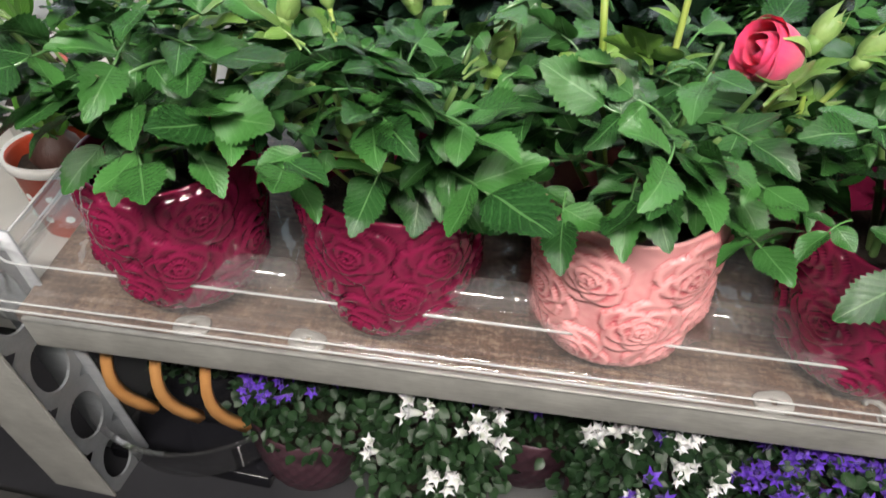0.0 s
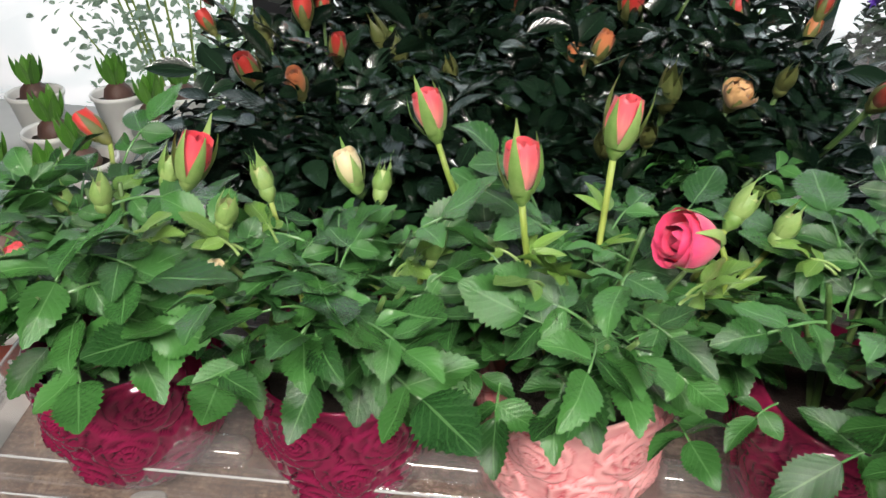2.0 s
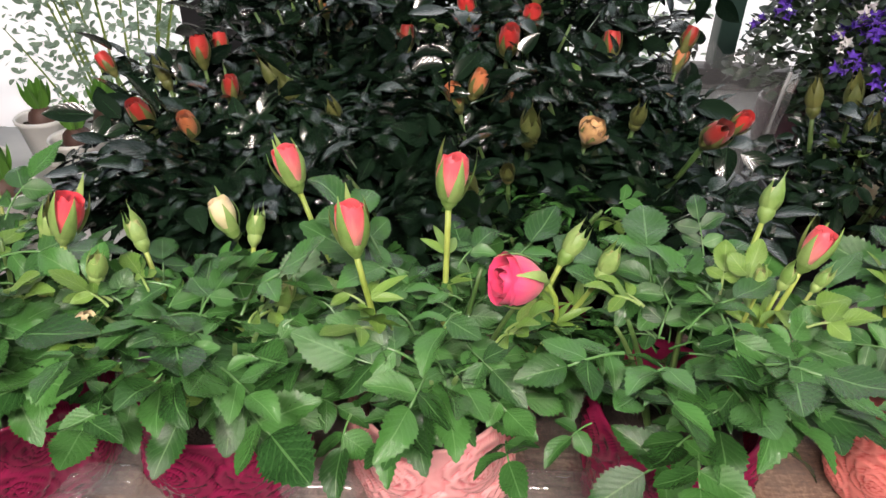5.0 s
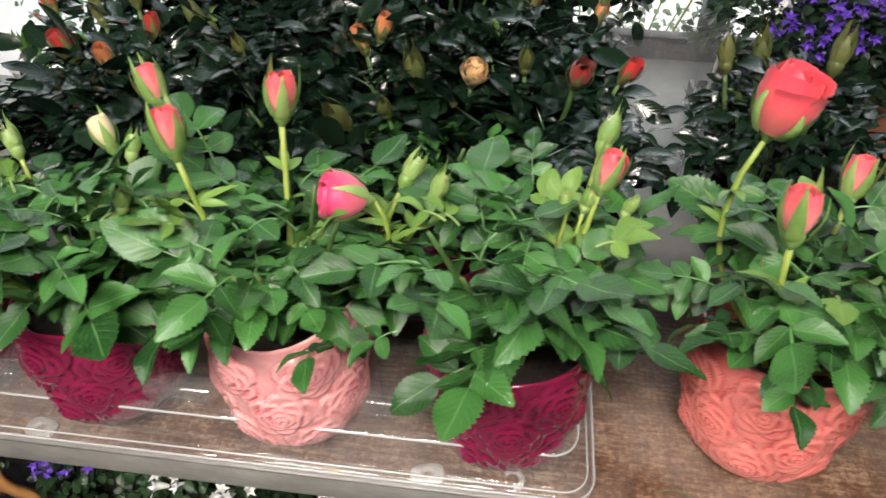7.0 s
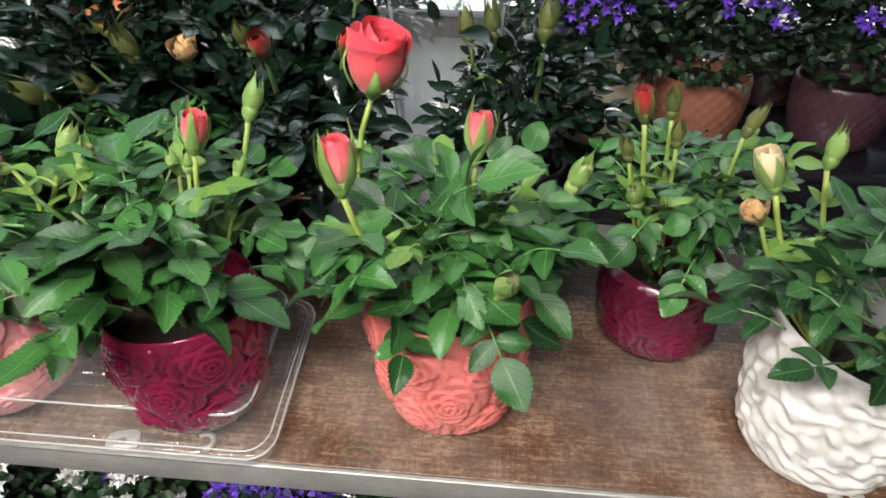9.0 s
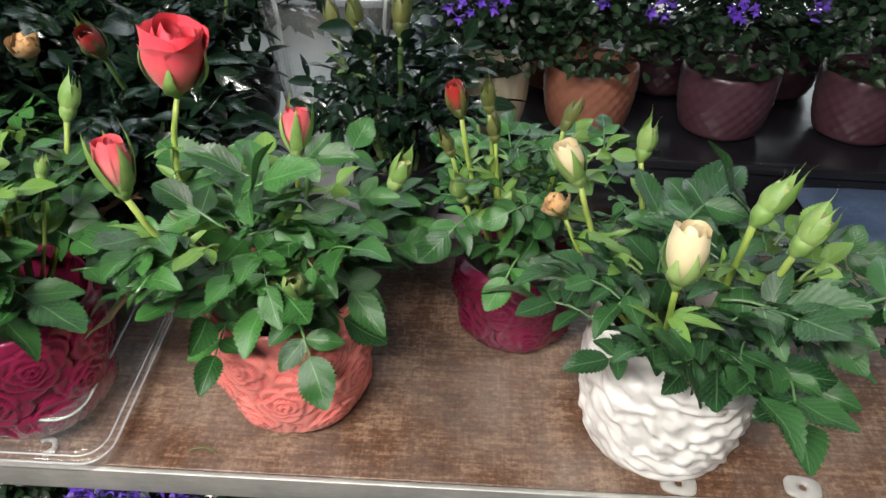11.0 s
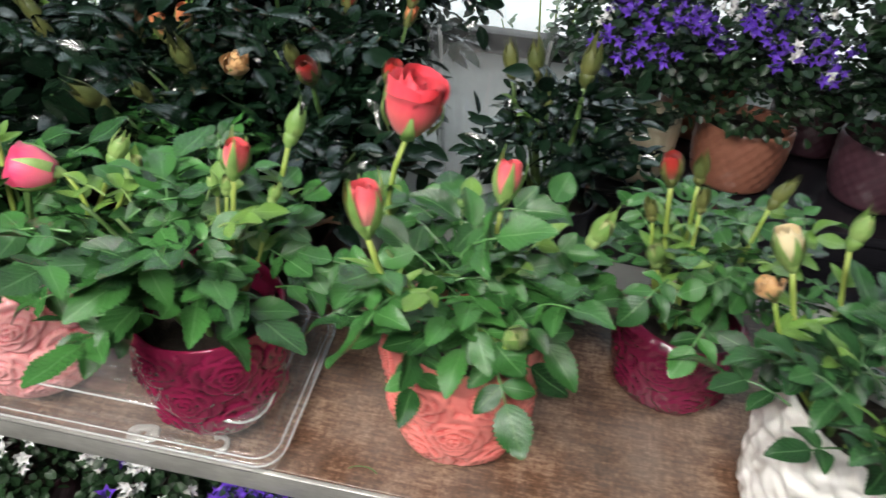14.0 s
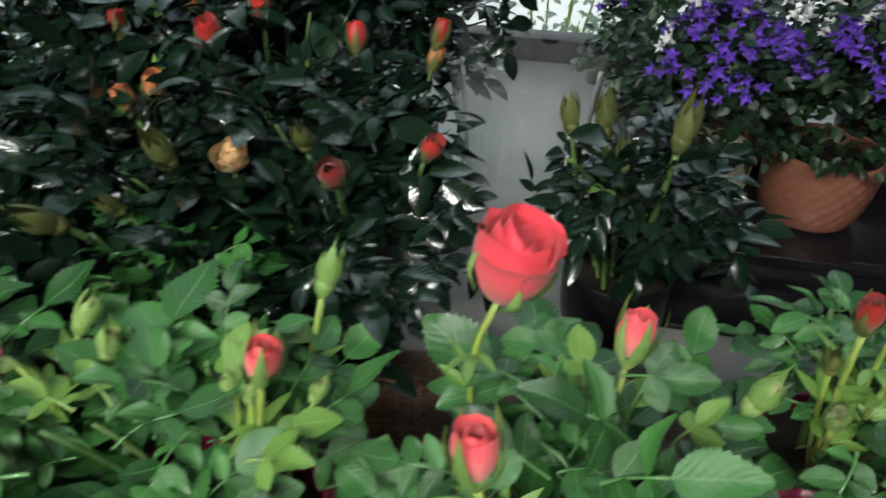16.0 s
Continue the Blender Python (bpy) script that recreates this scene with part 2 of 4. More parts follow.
k.t.links.new(m1.outputs[0], k.t.nodes["Material Output"].inputs[0])

M_GLASS = mat("window_glass", (1, 1, 1), 0.02)
k = Nodes(M_GLASS)
m1 = k.n("MixShader", i0=k.n("Fresnel", IOR=1.45).outputs[0], i1=k.n("BsdfTransparent").outputs[0], i2=k.n("BsdfGlossy", Roughness=0.03).outputs[0])
k.t.links.new(m1.outputs[0], k.t.nodes["Material Output"].inputs[0])

# outdoor brightness is put into emission, for the backdrop and the ground
M_OUT = mat("glowing_outdoors", (0.8, 0.85, 0.88), 1.0)
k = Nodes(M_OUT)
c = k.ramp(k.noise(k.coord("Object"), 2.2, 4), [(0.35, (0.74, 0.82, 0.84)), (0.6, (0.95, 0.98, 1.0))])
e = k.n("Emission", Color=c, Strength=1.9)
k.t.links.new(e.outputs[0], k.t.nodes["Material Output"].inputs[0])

# ------------------------------------------------------------------ mesh helpers


def mesh_of(name, bm, material, smooth=True):
    me = bpy.data.meshes.new(name)
    if smooth:
        for fc in bm.faces:
            fc.smooth = True
    bm.to_mesh(me)
    bm.free()
    for mm in (material if isinstance(material, (list, tuple)) else [material]):
        me.materials.append(mm)
    return me


def part(name, data, material=None, parent=None, label="", m=None, smooth=True):
    """Links a bmesh or a shared mesh as one mesh object under a thing or a part."""
    me = data if isinstance(data, bpy.types.Mesh) else mesh_of(name, data, material, smooth)
    ob = new(name, me)
    ob.parent = parent
    if m is not None:
        ob.matrix_basis = m
    return tagged(ob, label)


def thing(name, label, category, group="", m=None, kind=""):
    ob = new(name)
    if m is not None:
        ob.matrix_basis = m
    return tagged(ob, label, category, group, kind)


def box(bm, x0, x1, y0, y1, z0, z1, bevel=0.0):
    r = bmesh.ops.create_cube(bm, size=1.0)
    vs = r["verts"]
    bmesh.ops.scale(bm, vec=(x1 - x0, y1 - y0, z1 - z0), verts=vs)
    bmesh.ops.translate(bm, vec=((x0 + x1) / 2, (y0 + y1) / 2, (z0 + z1) / 2), verts=vs)
    if bevel:
        es = {e for vv in vs for e in vv.link_edges}
        bmesh.ops.bevel(bm, geom=list(es), offset=bevel, segments=2, affect="EDGES", profile=0.6)
    return bm


def boxed(*a, **kw):
    return box(bmesh.new(), *a, **kw)


def lathe(profile, n=48, shape=None):
    """A turned form from (radius, height) pairs; shape moves each point by its angle and height."""
    bm = bmesh.new()
    rings = []
    for j, (r, z) in enumerate(profile):
        ring = []
        for i in range(n):
            a = 2 * math.pi * i / n
            p = Vector((r * math.cos(a), r * math.sin(a), z))
            if shape:
                p = shape(p, a, j)
            ring.append(bm.verts.new(p))
        rings.append(ring)
    for a, b in zip(rings, rings[1:]):
        for i in range(n):
            bm.faces.new((a[i], a[(i + 1) % n], b[(i + 1) % n], b[i]))
    return bm, rings


def tube(bm, pts, r0, r1, n=6):
    """A round stem along pts, its radius running from r0 to r1."""
    pts = [Vector(p) for p in pts]
    rings = []
    for i, p in enumerate(pts):
        d = (pts[min(i + 1, len(pts) - 1)] - pts[max(i - 1, 0)]).normalized()
        s = d.cross(Vector((0.3, 1, 0.2))).normalized()
        t = d.cross(s)
        r = r0 + (r1 - r0) * i / (len(pts) - 1)
        rings.append([bm.verts.new(p + r * (math.cos(a) * s + math.sin(a) * t)) for a in [2 * math.pi * q / n for q in range(n)]])
    for a, b in zip(rings, rings[1:]):
        for i in range(n):
            bm.faces.new((a[i], a[(i + 1) % n], b[(i + 1) % n], b[i]))
    for ring in (rings[0], rings[-1]):
        bm.faces.new(ring)
    return bm


def bend(a, b, sag=0.0, n=5):
    a, b = Vector(a), Vector(b)
    return [a.lerp(b, i / n) + Vector((0, 0, sag * 4 * (i / n) * (1 - i / n))) for i in range(n + 1)]


def blade(bm, uv, m, length, width, fold=0.25, curl=0.25, teeth=True, steps=8):
    """One serrated leaf blade from its stalk at the origin along +y, folded at the midrib, curling down at the tip."""
    rows = []
    for i in range(steps + 1):
        v = i / steps
        w = width / 2 * (math.sin(math.pi * v ** 0.86) ** 0.72 * (1.04 - 0.22 * max(0.0, v - 0.6)) if 0 < v < 1 else 0.0)
        z = -curl * length * v * v + (0.025 * length * math.sin(7 * v + 9 * fold) if teeth else 0.0)
        y = length * v
        row = []
        for side in (-1, -0.5, 0, 0.5, 1):
            ww = w
            yy = y
            if teeth and abs(side) == 1 and 0 < i < steps:
                ww = w * (1.0 + 0.085 * (1 if i % 2 else -1))
                yy = y + (0.35 if i % 2 else 0.0) * length / steps
            p = Vector((side * ww, yy, z + fold * abs(side) * w + (0.10 * w * math.sin(8 * v + 2 * side) * abs(side) if teeth else 0.0) - 0.06 * w * (i % 2) * (abs(side) == 0.5)))
            row.append((bm.verts.new(m @ p), (0.5 + side / 2, v)))
        rows.append(row)
    for a, b in zip(rows, rows[1:]):
        for j in range(4):
            q = [a[j], a[j + 1], b[j + 1], b[j]]
            fc = bm.faces.new([x[0] for x in q])
            fc.smooth = True
            for lp, x in zip(fc.loops, q):
                lp[uv].uv = x[1]


def leaf_spots(seed, leaflets, size, ratio):
    """The stalk line of a compound rose leaf and its leaflets: pose, length and width of each."""
    rnd = random.Random(seed)
    reach = size * (1.25 if leaflets == 5 else 0.85)
    line = [Vector((0, reach * i / 4, 0.10 * reach * math.sin(math.pi * i / 4))) for i in range(5)]
    spots = [(1.0, 0, 1.15)]
    for row in range((leaflets - 1) // 2):
        spots += [(0.72 - 0.42 * row, s * rnd.uniform(52, 75), rnd.uniform(0.72, 0.98) - 0.12 * row) for s in (-1, 1)]
    out = []
    for at, turn, big in spots:
        base = line[0].lerp(line[-1], at) + Vector((0, 0, 0.08 * reach * math.sin(math.pi * at)))
        m = Matrix.Translation(base) @ pose(0, 0, 0, rnd.uniform(-16, 12), rnd.uniform(-22, 22), turn)
        out.append((m, size * big * rnd.uniform(0.9, 1.12)))
    return line, out


BLADES = {}


def leaflet_mesh(material, kind, ratio):
    """One of five blade shapes of unit length."""
    key = (material.name, kind, ratio)
    if key not in BLADES:
        rnd = random.Random(kind * 7 + 1)
        bm = bmesh.new()
        uv = bm.loops.layers.uv.new("UVMap")
        blade(bm, uv, Matrix.Identity(4), 1.0, ratio * rnd.uniform(0.88, 1.16), rnd.uniform(0.10, 0.46), rnd.uniform(0.05, 0.36), True, 24)
        BLADES[key] = mesh_of("leaflet", bm, material)
    return BLADES[key]


def compound_leaf(seed, material, leaflets=5, size=0.036, pieces=True, steps=6, ratio=0.58):
    """A rose leaf: a curved stalk with pairs of leaflets and one at its tip, reaching out along +y: its stalk mesh and its leaflets."""
    line, spots = leaf_spots(seed, leaflets, size, ratio)
    bm = bmesh.new()
    uv = bm.loops.layers.uv.new("UVMap")
    tube(bm, line, 0.0011, 0.0008, 5)
    for fc in bm.faces:
        for lp in fc.loops:
            lp[uv].uv = (0.5, 0.5)
    if pieces:
        return mesh_of("leaf", bm, material), [(leaflet_mesh(material, (seed + i) % 5, ratio), m @ Matrix.Scale(ln, 4)) for i, (m, ln) in enumerate(spots)]
    rnd = random.Random(seed)
    for m, ln in spots:
        blade(bm, uv, m, ln, ln * ratio * rnd.uniform(0.9, 1.1), rnd.uniform(0.12, 0.42), rnd.uniform(0.08, 0.38), False, steps)
    return mesh_of("leaf", bm, material), []


def sprig(seed, material, size):
    """A short twig with three joined compound leaves of narrow plain leaflets."""
    rnd = random.Random(seed)
    bm = bmesh.new()
    uv = bm.loops.layers.uv.new("UVMap")
    tube(bm, [Vector((0, 0.012 * i, 0.004 * i)) for i in range(4)], 0.0014, 0.0009, 5)
    for fc in bm.faces:
        for lp in fc.loops:
            lp[uv].uv = (0.5, 0.5)
    for j in range(3):
        root = Matrix.Translation((0, 0.012 * (j + 1), 0.004 * (j + 1))) @ pose(0, 0, 0, rnd.uniform(-30, 25), rnd.uniform(-20, 20), (0, 65, -65)[j] + rnd.uniform(-20, 20))
        _, spots = leaf_spots(seed * 3 + j, 5, size, 0.5)
        for m, ln in spots:
            blade(bm, uv, root @ m, ln, ln * rnd.uniform(0.44, 0.56), rnd.uniform(0.1, 0.4), rnd.uniform(0.08, 0.38), False, 6)
    return mesh_of("leaf", bm, material), []


def put_leaf(kind, parent, m, label=""):
    me, leaflets = kind
    ob = part("leaf", me, None, parent, label, m)
    for lm, pm in leaflets:
        part("leaflet", lm, None, ob, "", pm)
    return ob


def petal(bm, uv, m, length, width, cup, flare, nu=6, nv=5, point=0.0):
    """One petal: a cupped sheet rising along +z from the origin, bulging towards +y, its lip flared outwards."""
    rows = []
    for j in range(nv + 1):
        v = j / nv
        w = width / 2 * (0.35 + 0.65 * math.sin(math.pi * (0.12 + 0.62 * v)))
        w *= 1 - point * v ** 3
        if j == nv:
            w *= 0.85
        row = []
        for i in range(nu + 1):
            u = i / nu * 2 - 1
            a = u * cup
            bulge = math.sin(math.pi * min(v * 0.8 + 0.1, 1)) * length * 0.28
            y = bulge + flare * length * v ** 3 - w * (1 - math.cos(a)) * 0.9
            zz = length * v - 0.07 * length * u * u * (v > 0.8) + 0.035 * length * math.sin(5 * u + width * 900) * v ** 4
            y += 0.05 * length * math.sin(4 * u + 2 + length * 700) * v ** 3
            row.append((bm.verts.new(m @ Vector((w * math.sin(a) / math.sin(cup), y, zz))), (i / nu, v)))
        rows.append(row)
    for a, b in zip(rows, rows[1:]):
        for i in range(nu):
            q = [a[i], a[i + 1], b[i + 1], b[i]]
            fc = bm.faces.new([x[0] for x in q])
            fc.smooth = True
            for lp, x in zip(fc.loops, q):
                lp[uv].uv = x[1]


def petal_mesh(material, length, width, cup, flare, point=0.0, nu=6, nv=6):
    """One petal as a mesh of its own; point narrows its tip."""
    bm = bmesh.new()
    uv = bm.loops.layers.uv.new("UVMap")
    petal(bm, uv, Matrix.Identity(4), length, width, cup, flare, nu, nv, point)
    return mesh_of("petal", bm, material)


def wrapped_petal(material, length, fat, close, span=1.45, nu=8, nv=8, lip=0.0):
    """A petal wrapped round the bud's axis, one edge tucked under its neighbour, closing towards the tip."""
    bm = bmesh.new()
    uv = bm.loops.layers.uv.new("UVMap")
    rows = []
    for q in range(nv + 1):
        v = q / nv
        r = fat * math.sin(math.pi * (0.13 + close * v)) ** 0.8
        row = []
        for p in range(nu + 1):
            u = p / nu * 2 - 1
            rr = r * (0.90 + 0.13 * (u + 1) / 2 + 0.10 * max(0, v - 0.8) * 5 * (u > 0.4)) + lip * fat * max(0.0, v - 0.78) ** 2 * 20 * (1 - 0.5 * u * u)
            row.append((bm.verts.new((rr * math.sin(u * span), rr * math.cos(u * span), length * (v - 0.16 * u * u * max(0, v - 0.55) / 0.45))), (p / nu, v)))
        rows.append(row)
    for r, s in zip(rows, rows[1:]):
        for p in range(nu):
            q = [r[p], r[p + 1], s[p + 1], s[p]]
            fc = bm.faces.new([x[0] for x in q])
            for lp, x in zip(fc.loops, q):
                lp[uv].uv = x[1]
    return mesh_of("petal", bm, material)


def bud_petals(seed, material, length=0.03, fat=0.0085, turns=7):
    """A pointed bud of overlapping wrapped petals, upright on the origin: (mesh, pose) pairs."""
    rnd = random.Random(seed)
    inner = wrapped_petal(material, length * 0.98, fat * 0.80, 0.74)
    outer = wrapped_petal(material, length * 0.92, fat * 1.06, 0.62, lip=0.10)
    return [((outer if i >= turns // 2 else inner), pose(0, 0, 0.001, rnd.uniform(-3, 3), rnd.uniform(-3, 3), i * 137.5 + rnd.uniform(-12, 12)) @ Matrix.Scale(0.94 + 0.08 * i / turns, 4)) for i in range(turns)]


def open_petals(seed, material, size=0.03, tall=1.0, tilt=27):
    """A half-open rose: a tight spiral heart in rings of broader, flaring petals."""
    rnd = random.Random(seed)
    kinds = [petal_mesh(material, size * tall * (1.05 - 0.07 * o), size * (0.5 + 0.60 * o), 1.2 - 0.3 * o, -0.25 + 0.50 * o * o, 0.10, 8, 7) for o in (0.1, 0.4, 0.7, 1.0)]
    out = []
    for i in range(17):
        o = i / 16
        a = i * 137.5 + rnd.uniform(-15, 15)
        out.append((kinds[min(3, int(o * 4))], pose(0, 0, 0, 0, 0, a) @ Matrix.Translation((0, size * (0.03 + 0.20 * o), size * 0.12 * (1 - o))) @ pose(0, 0, 0, 6 - tilt * o * o, rnd.uniform(-9, 9), 0) @ Matrix.Scale(rnd.uniform(0.95, 1.07), 4)))
    return out


def cabbage_petals(seed, material, length, fat):
    """A full rose seen from its side: a wound heart, then broad petals wrapped round it with rolled lips."""
    rnd = random.Random(seed)
    kinds = [wrapped_petal(material, length * ln, fat * f, close, span, 12, 10, lip) for ln, f, close, span, lip in
             ((0.94, 0.45, 0.72, 1.5, 0.0), (1.0, 0.68, 0.65, 1.35, 0.06), (0.99, 0.88, 0.58, 1.25, 0.12), (0.92, 1.0, 0.53, 1.15, 0.20))]
    out = []
    for i, kind in enumerate((0, 0, 0, 1, 1, 1, 2, 2, 2, 2, 3, 3, 3, 3)):
        out.append((kinds[kind], pose(0, 0, 0, rnd.uniform(-5, 5), rnd.uniform(-5, 5), i * 137.5 + rnd.uniform(-14, 14)) @ Matrix.Scale(rnd.uniform(0.95, 1.05), 4)))
    return out


def hip_mesh(material, k=1.0):
    bm, rings = lathe([(0.0022 * k, -0.010 * k), (0.0034 * k, -0.008 * k), (0.0056 * k, -0.005 * k), (0.0066 * k, -0.001 * k), (0.0062 * k, 0.003 * k), (0.003 * k, 0.005 * k)], 14)
    bm.faces.new(rings[-1])
    return mesh_of("bud", bm, material)


def sepals_of(seed, material, length=0.026, fat=0.0095, spread=0.15, closed=False, wide=0.38):
    """Five long pointed sepals hugging the bud: (mesh, pose) pairs."""
    rnd = random.Random(seed)
    out = []
    for i in range(5):
        bm = bmesh.new()
        rows = []
        ln = length * rnd.uniform(0.85, 1.3)
        sp = spread * rnd.uniform(0.4, 1.5)
        for j in range(9):
            v = j / 8
            w = wide * fat * (1 - v) ** 0.9 * (1.0 + 0.45 * math.sin(math.pi * v)) + 0.0002
            y = fat * (0.60 + 0.50 * math.sin(math.pi * min(1, v * 0.85 + 0.08))) + sp * ln * v * v
            if closed:
                y = fat * (0.12 + 0.95 * math.sin(math.pi * min(0.98, 0.16 + 1.0 * v)) ** 0.9) + sp * ln * v ** 4
                w = fat * (0.72 * math.sin(math.pi * min(1, 0.2 + 1.02 * v)) ** 1.2 + 0.04 * (1.15 - v))
            rows.append([bm.verts.new((sx * w, y - 0.3 * w * sx * sx, ln * v)) for sx in (-1, -0.5, 0, 0.5, 1)])
        for r, s in zip(rows, rows[1:]):
            for q in range(4):
                bm.faces.new((r[q], r[q + 1], s[q + 1], s[q]))
        out.append((mesh_of("sepal", bm, material), pose(0, 0, 0, 0, 0, i * 72 + rnd.uniform(-14, 14))))
    return out


HIP, HIP_DARK = hip_mesh(M_SEPAL, 1.05), hip_mesh(M_SEPAL_DARK, 1.0)
BUDS = {
    "salmon": (bud_petals(1, M_PETAL_SALMON, 0.034, 0.0110), sepals_of(1, M_SEPAL, 0.037, 0.0122, 0.10)),
    "red": (bud_petals(2, M_PETAL_RED, 0.034, 0.0108), sepals_of(2, M_SEPAL, 0.034, 0.0120, 0.14)),
    "green": (bud_petals(3, M_PETAL_GREEN, 0.021, 0.0066, 5), sepals_of(3, M_SEPAL, 0.033, 0.0080, 0.16, True)),
    "cream": (bud_petals(4, M_PETAL_CREAM, 0.031, 0.0100), sepals_of(4, M_SEPAL, 0.029, 0.0108, 0.16)),
    "white": (bud_petals(5, M_PETAL_CREAM, 0.042, 0.0125), sepals_of(5, M_SEPAL, 0.025, 0.0132, 0.10)),
    "deep": (bud_petals(6, M_PETAL_DEEP, 0.029, 0.0090), sepals_of(6, M_SEPAL_DARK, 0.024, 0.0098, 0.08)),
    "scarlet": (bud_petals(12, M_PETAL_SCARLET, 0.031, 0.0096), sepals_of(12, M_SEPAL_DARK, 0.027, 0.0106, 0.10)),
    "orange": (bud_petals(7, M_PETAL_ORANGE, 0.028, 0.0086), sepals_of(7, M_SEPAL_DARK, 0.025, 0.0095, 0.05)),
    "closed": (bud_petals(8, M_SEPAL_DARK, 0.018, 0.0056, 5), sepals_of(8, M_SEPAL_DARK, 0.034, 0.0074, 0.16, True)),
    "dry": (open_petals(9, M_PETAL_DRY, 0.019), sepals_of(9, M_SEPAL_DARK, 0.015, 0.0105, 0.3)),
    "pink_open": (cabbage_petals(10, M_PETAL_PINK, 0.041, 0.0235), sepals_of(10, M_SEPAL, 0.036, 0.0215, 0.22, wide=0.22)),
    "red_open": (cabbage_petals(11, M_PETAL_RED, 0.050, 0.0245), sepals_of(11, M_SEPAL, 0.034, 0.0220, 0.16, wide=0.24)),
}

LEAVES = {
    "rose": [compound_leaf(20 + i, M_LEAF, 5 if i % 3 else 3, 0.030 + 0.003 * (i % 3)) for i in range(9)],
    "young": [compound_leaf(40 + i, M_LEAF_YOUNG, 3, 0.021) for i in range(3)],
    "white": [compound_leaf(50 + i, M_LEAF_WHITE, 5 if i % 2 else 3, 0.033, ratio=0.58) for i in range(6)],
    "dark": [sprig(60 + i, M_LEAF_DARK_SHADED, 0.031) for i in range(7)],
    "reddish": [compound_leaf(80 + i, M_LEAF_RED, 3, 0.030) for i in range(2)],
    "back": [compound_leaf(70 + i, M_LEAF, 5, 0.025) for i in range(4)],
}


def relief(style, seed):
    """Outward relief of the cast roses or waves on a pot's wall, as a function of arc length and height."""
    rnd = random.Random(seed)
    spots = []
    if style == "rose":
        for row, z in enumerate((0.022, 0.060, 0.098)):
            for i in range(6):
                spots.append((((i + 0.5 * (row % 2)) / 6 + rnd.uniform(-0.018, 0.018)) * 2 * math.pi, z + rnd.uniform(-0.006, 0.006), rnd.uniform(0.025, 0.031), rnd.uniform(0, 6)))

    def f(a, z, r):
        if style == "rose":
            best = 0.0
            for sa, sz, sr, ph in spots:
                da = (a - sa + math.pi) % (2 * math.pi) - math.pi
                dx, dz = da * r, z - sz
                d = math.hypot(dx, dz) / sr
                if d < 1.15:
                    th = math.atan2(dz, dx)
                    for layer, size in enumerate((1.12, 0.84, 0.58, 0.34, 0.15)):
                        edge = size * (0.80 + 0.20 * abs(math.sin((2.5 if layer < 3 else 1.5) * th + ph + 1.3 * layer)))
                        if d < edge:
                            q = d / edge
                            best = max(best, 0.0010 + 0.00135 * layer + 0.0034 * q ** 2.5 * (1 - 0.5 * max(0.0, q - 0.9) * 10))
            return best if best > 0 else 0.0012 * abs(noise.noise(Vector((a * r * 70, z * 70, 3))))
        if style == "wave":
            w = noise.noise(Vector((a * r * 88 + 9, z * 98 + 0.8 * noise.noise(Vector((a * r * 45, z * 50, 2))), seed)))
            return 0.0056 * max(0.0, min(1.0, 0.50 + 1.1 * w))
        if style == "diamond":
            p, q = math.sin(a * 11 + z * 150), math.sin(a * 11 - z * 150)
            return 0.0024 * abs(p * q) ** 0.7
        return 0.0014 * abs(math.sin(a * 12))

    return f


def pot_mesh(style, seed, material, r_base=0.047, r_top=0.064, height=0.112, lean=0.0, n=168, rows=64, wave=0.0, slant=0.0):
    """A ceramic cover pot with relief on its wall, a thin rim and an inside."""
    f = relief(style, seed)
    prof, inner = [], []
    for j in range(rows + 1):
        v = j / rows
        r = r_base + (r_top - r_base) * v ** 0.8 + 0.004 * math.sin(math.pi * v)
        if v < 0.09:
            r -= 0.008 * (1 - v / 0.09) ** 2
        prof.append((r, height * v))
    out = len(prof)
    prof += [(r_top - 0.0015, height + 0.0012), (r_top - 0.0035, height), (r_top - 0.005, height - 0.006), (r_base + 0.004, height * 0.45)]

    def shape(p, a, j):
        v = max(0.0, min(1.0, p.z / height))
        if 0 < j < out - 1:
            edge = min(1.0, v / 0.20) * min(1.0, (1 - v) / 0.05)
            r = math.hypot(p.x, p.y)
            h = f(a, p.z, r) * edge
            p = Vector((p.x * (1 + h / r), p.y * (1 + h / r), p.z))
        p.y += lean * v
        p.z += (wave * math.cos(2 * a) + slant * math.cos(a)) * v ** 3
        return p

    bm, rings = lathe(prof, n, shape)
    bm.faces.new(list(reversed(rings[0])))
    return mesh_of("pot", bm, material)


def soil_mesh(r, seed):
    bm = bmesh.new()
    n = 20
    rings = [[bm.verts.new((0, 0, 0.006))]]
    rnd = random.Random(seed)
    for j in range(1, 6):
        q = r * j / 5
        rings.append([bm.verts.new((q * math.cos(2 * math.pi * i / n), q * math.sin(2 * math.pi * i / n), rnd.uniform(-0.003, 0.004))) for i in range(n)])
    for i in range(n):
        bm.faces.new((rings[0][0], rings[1][i], rings[1][(i + 1) % n]))
    for a, b in zip(rings[1:], rings[2:]):
        for i in range(n):
            bm.faces.new((a[i], b[i], b[(i + 1) % n], a[(i + 1) % n]))
    return mesh_of("soil", bm, M_SOIL)


SOIL = soil_mesh(0.056, 1)


bm = bmesh.new()
uvb = bm.loops.layers.uv.new("UVMap")
for bx in (-38, 38, 0):
    blade(bm, uvb, pose(0, 0, 0, 0, 0, bx), 0.024 if bx else 0.032, 0.0075, 0.3, 0.25, False, 6)
BRACT = mesh_of("bract", bm, M_LEAF_YOUNG)


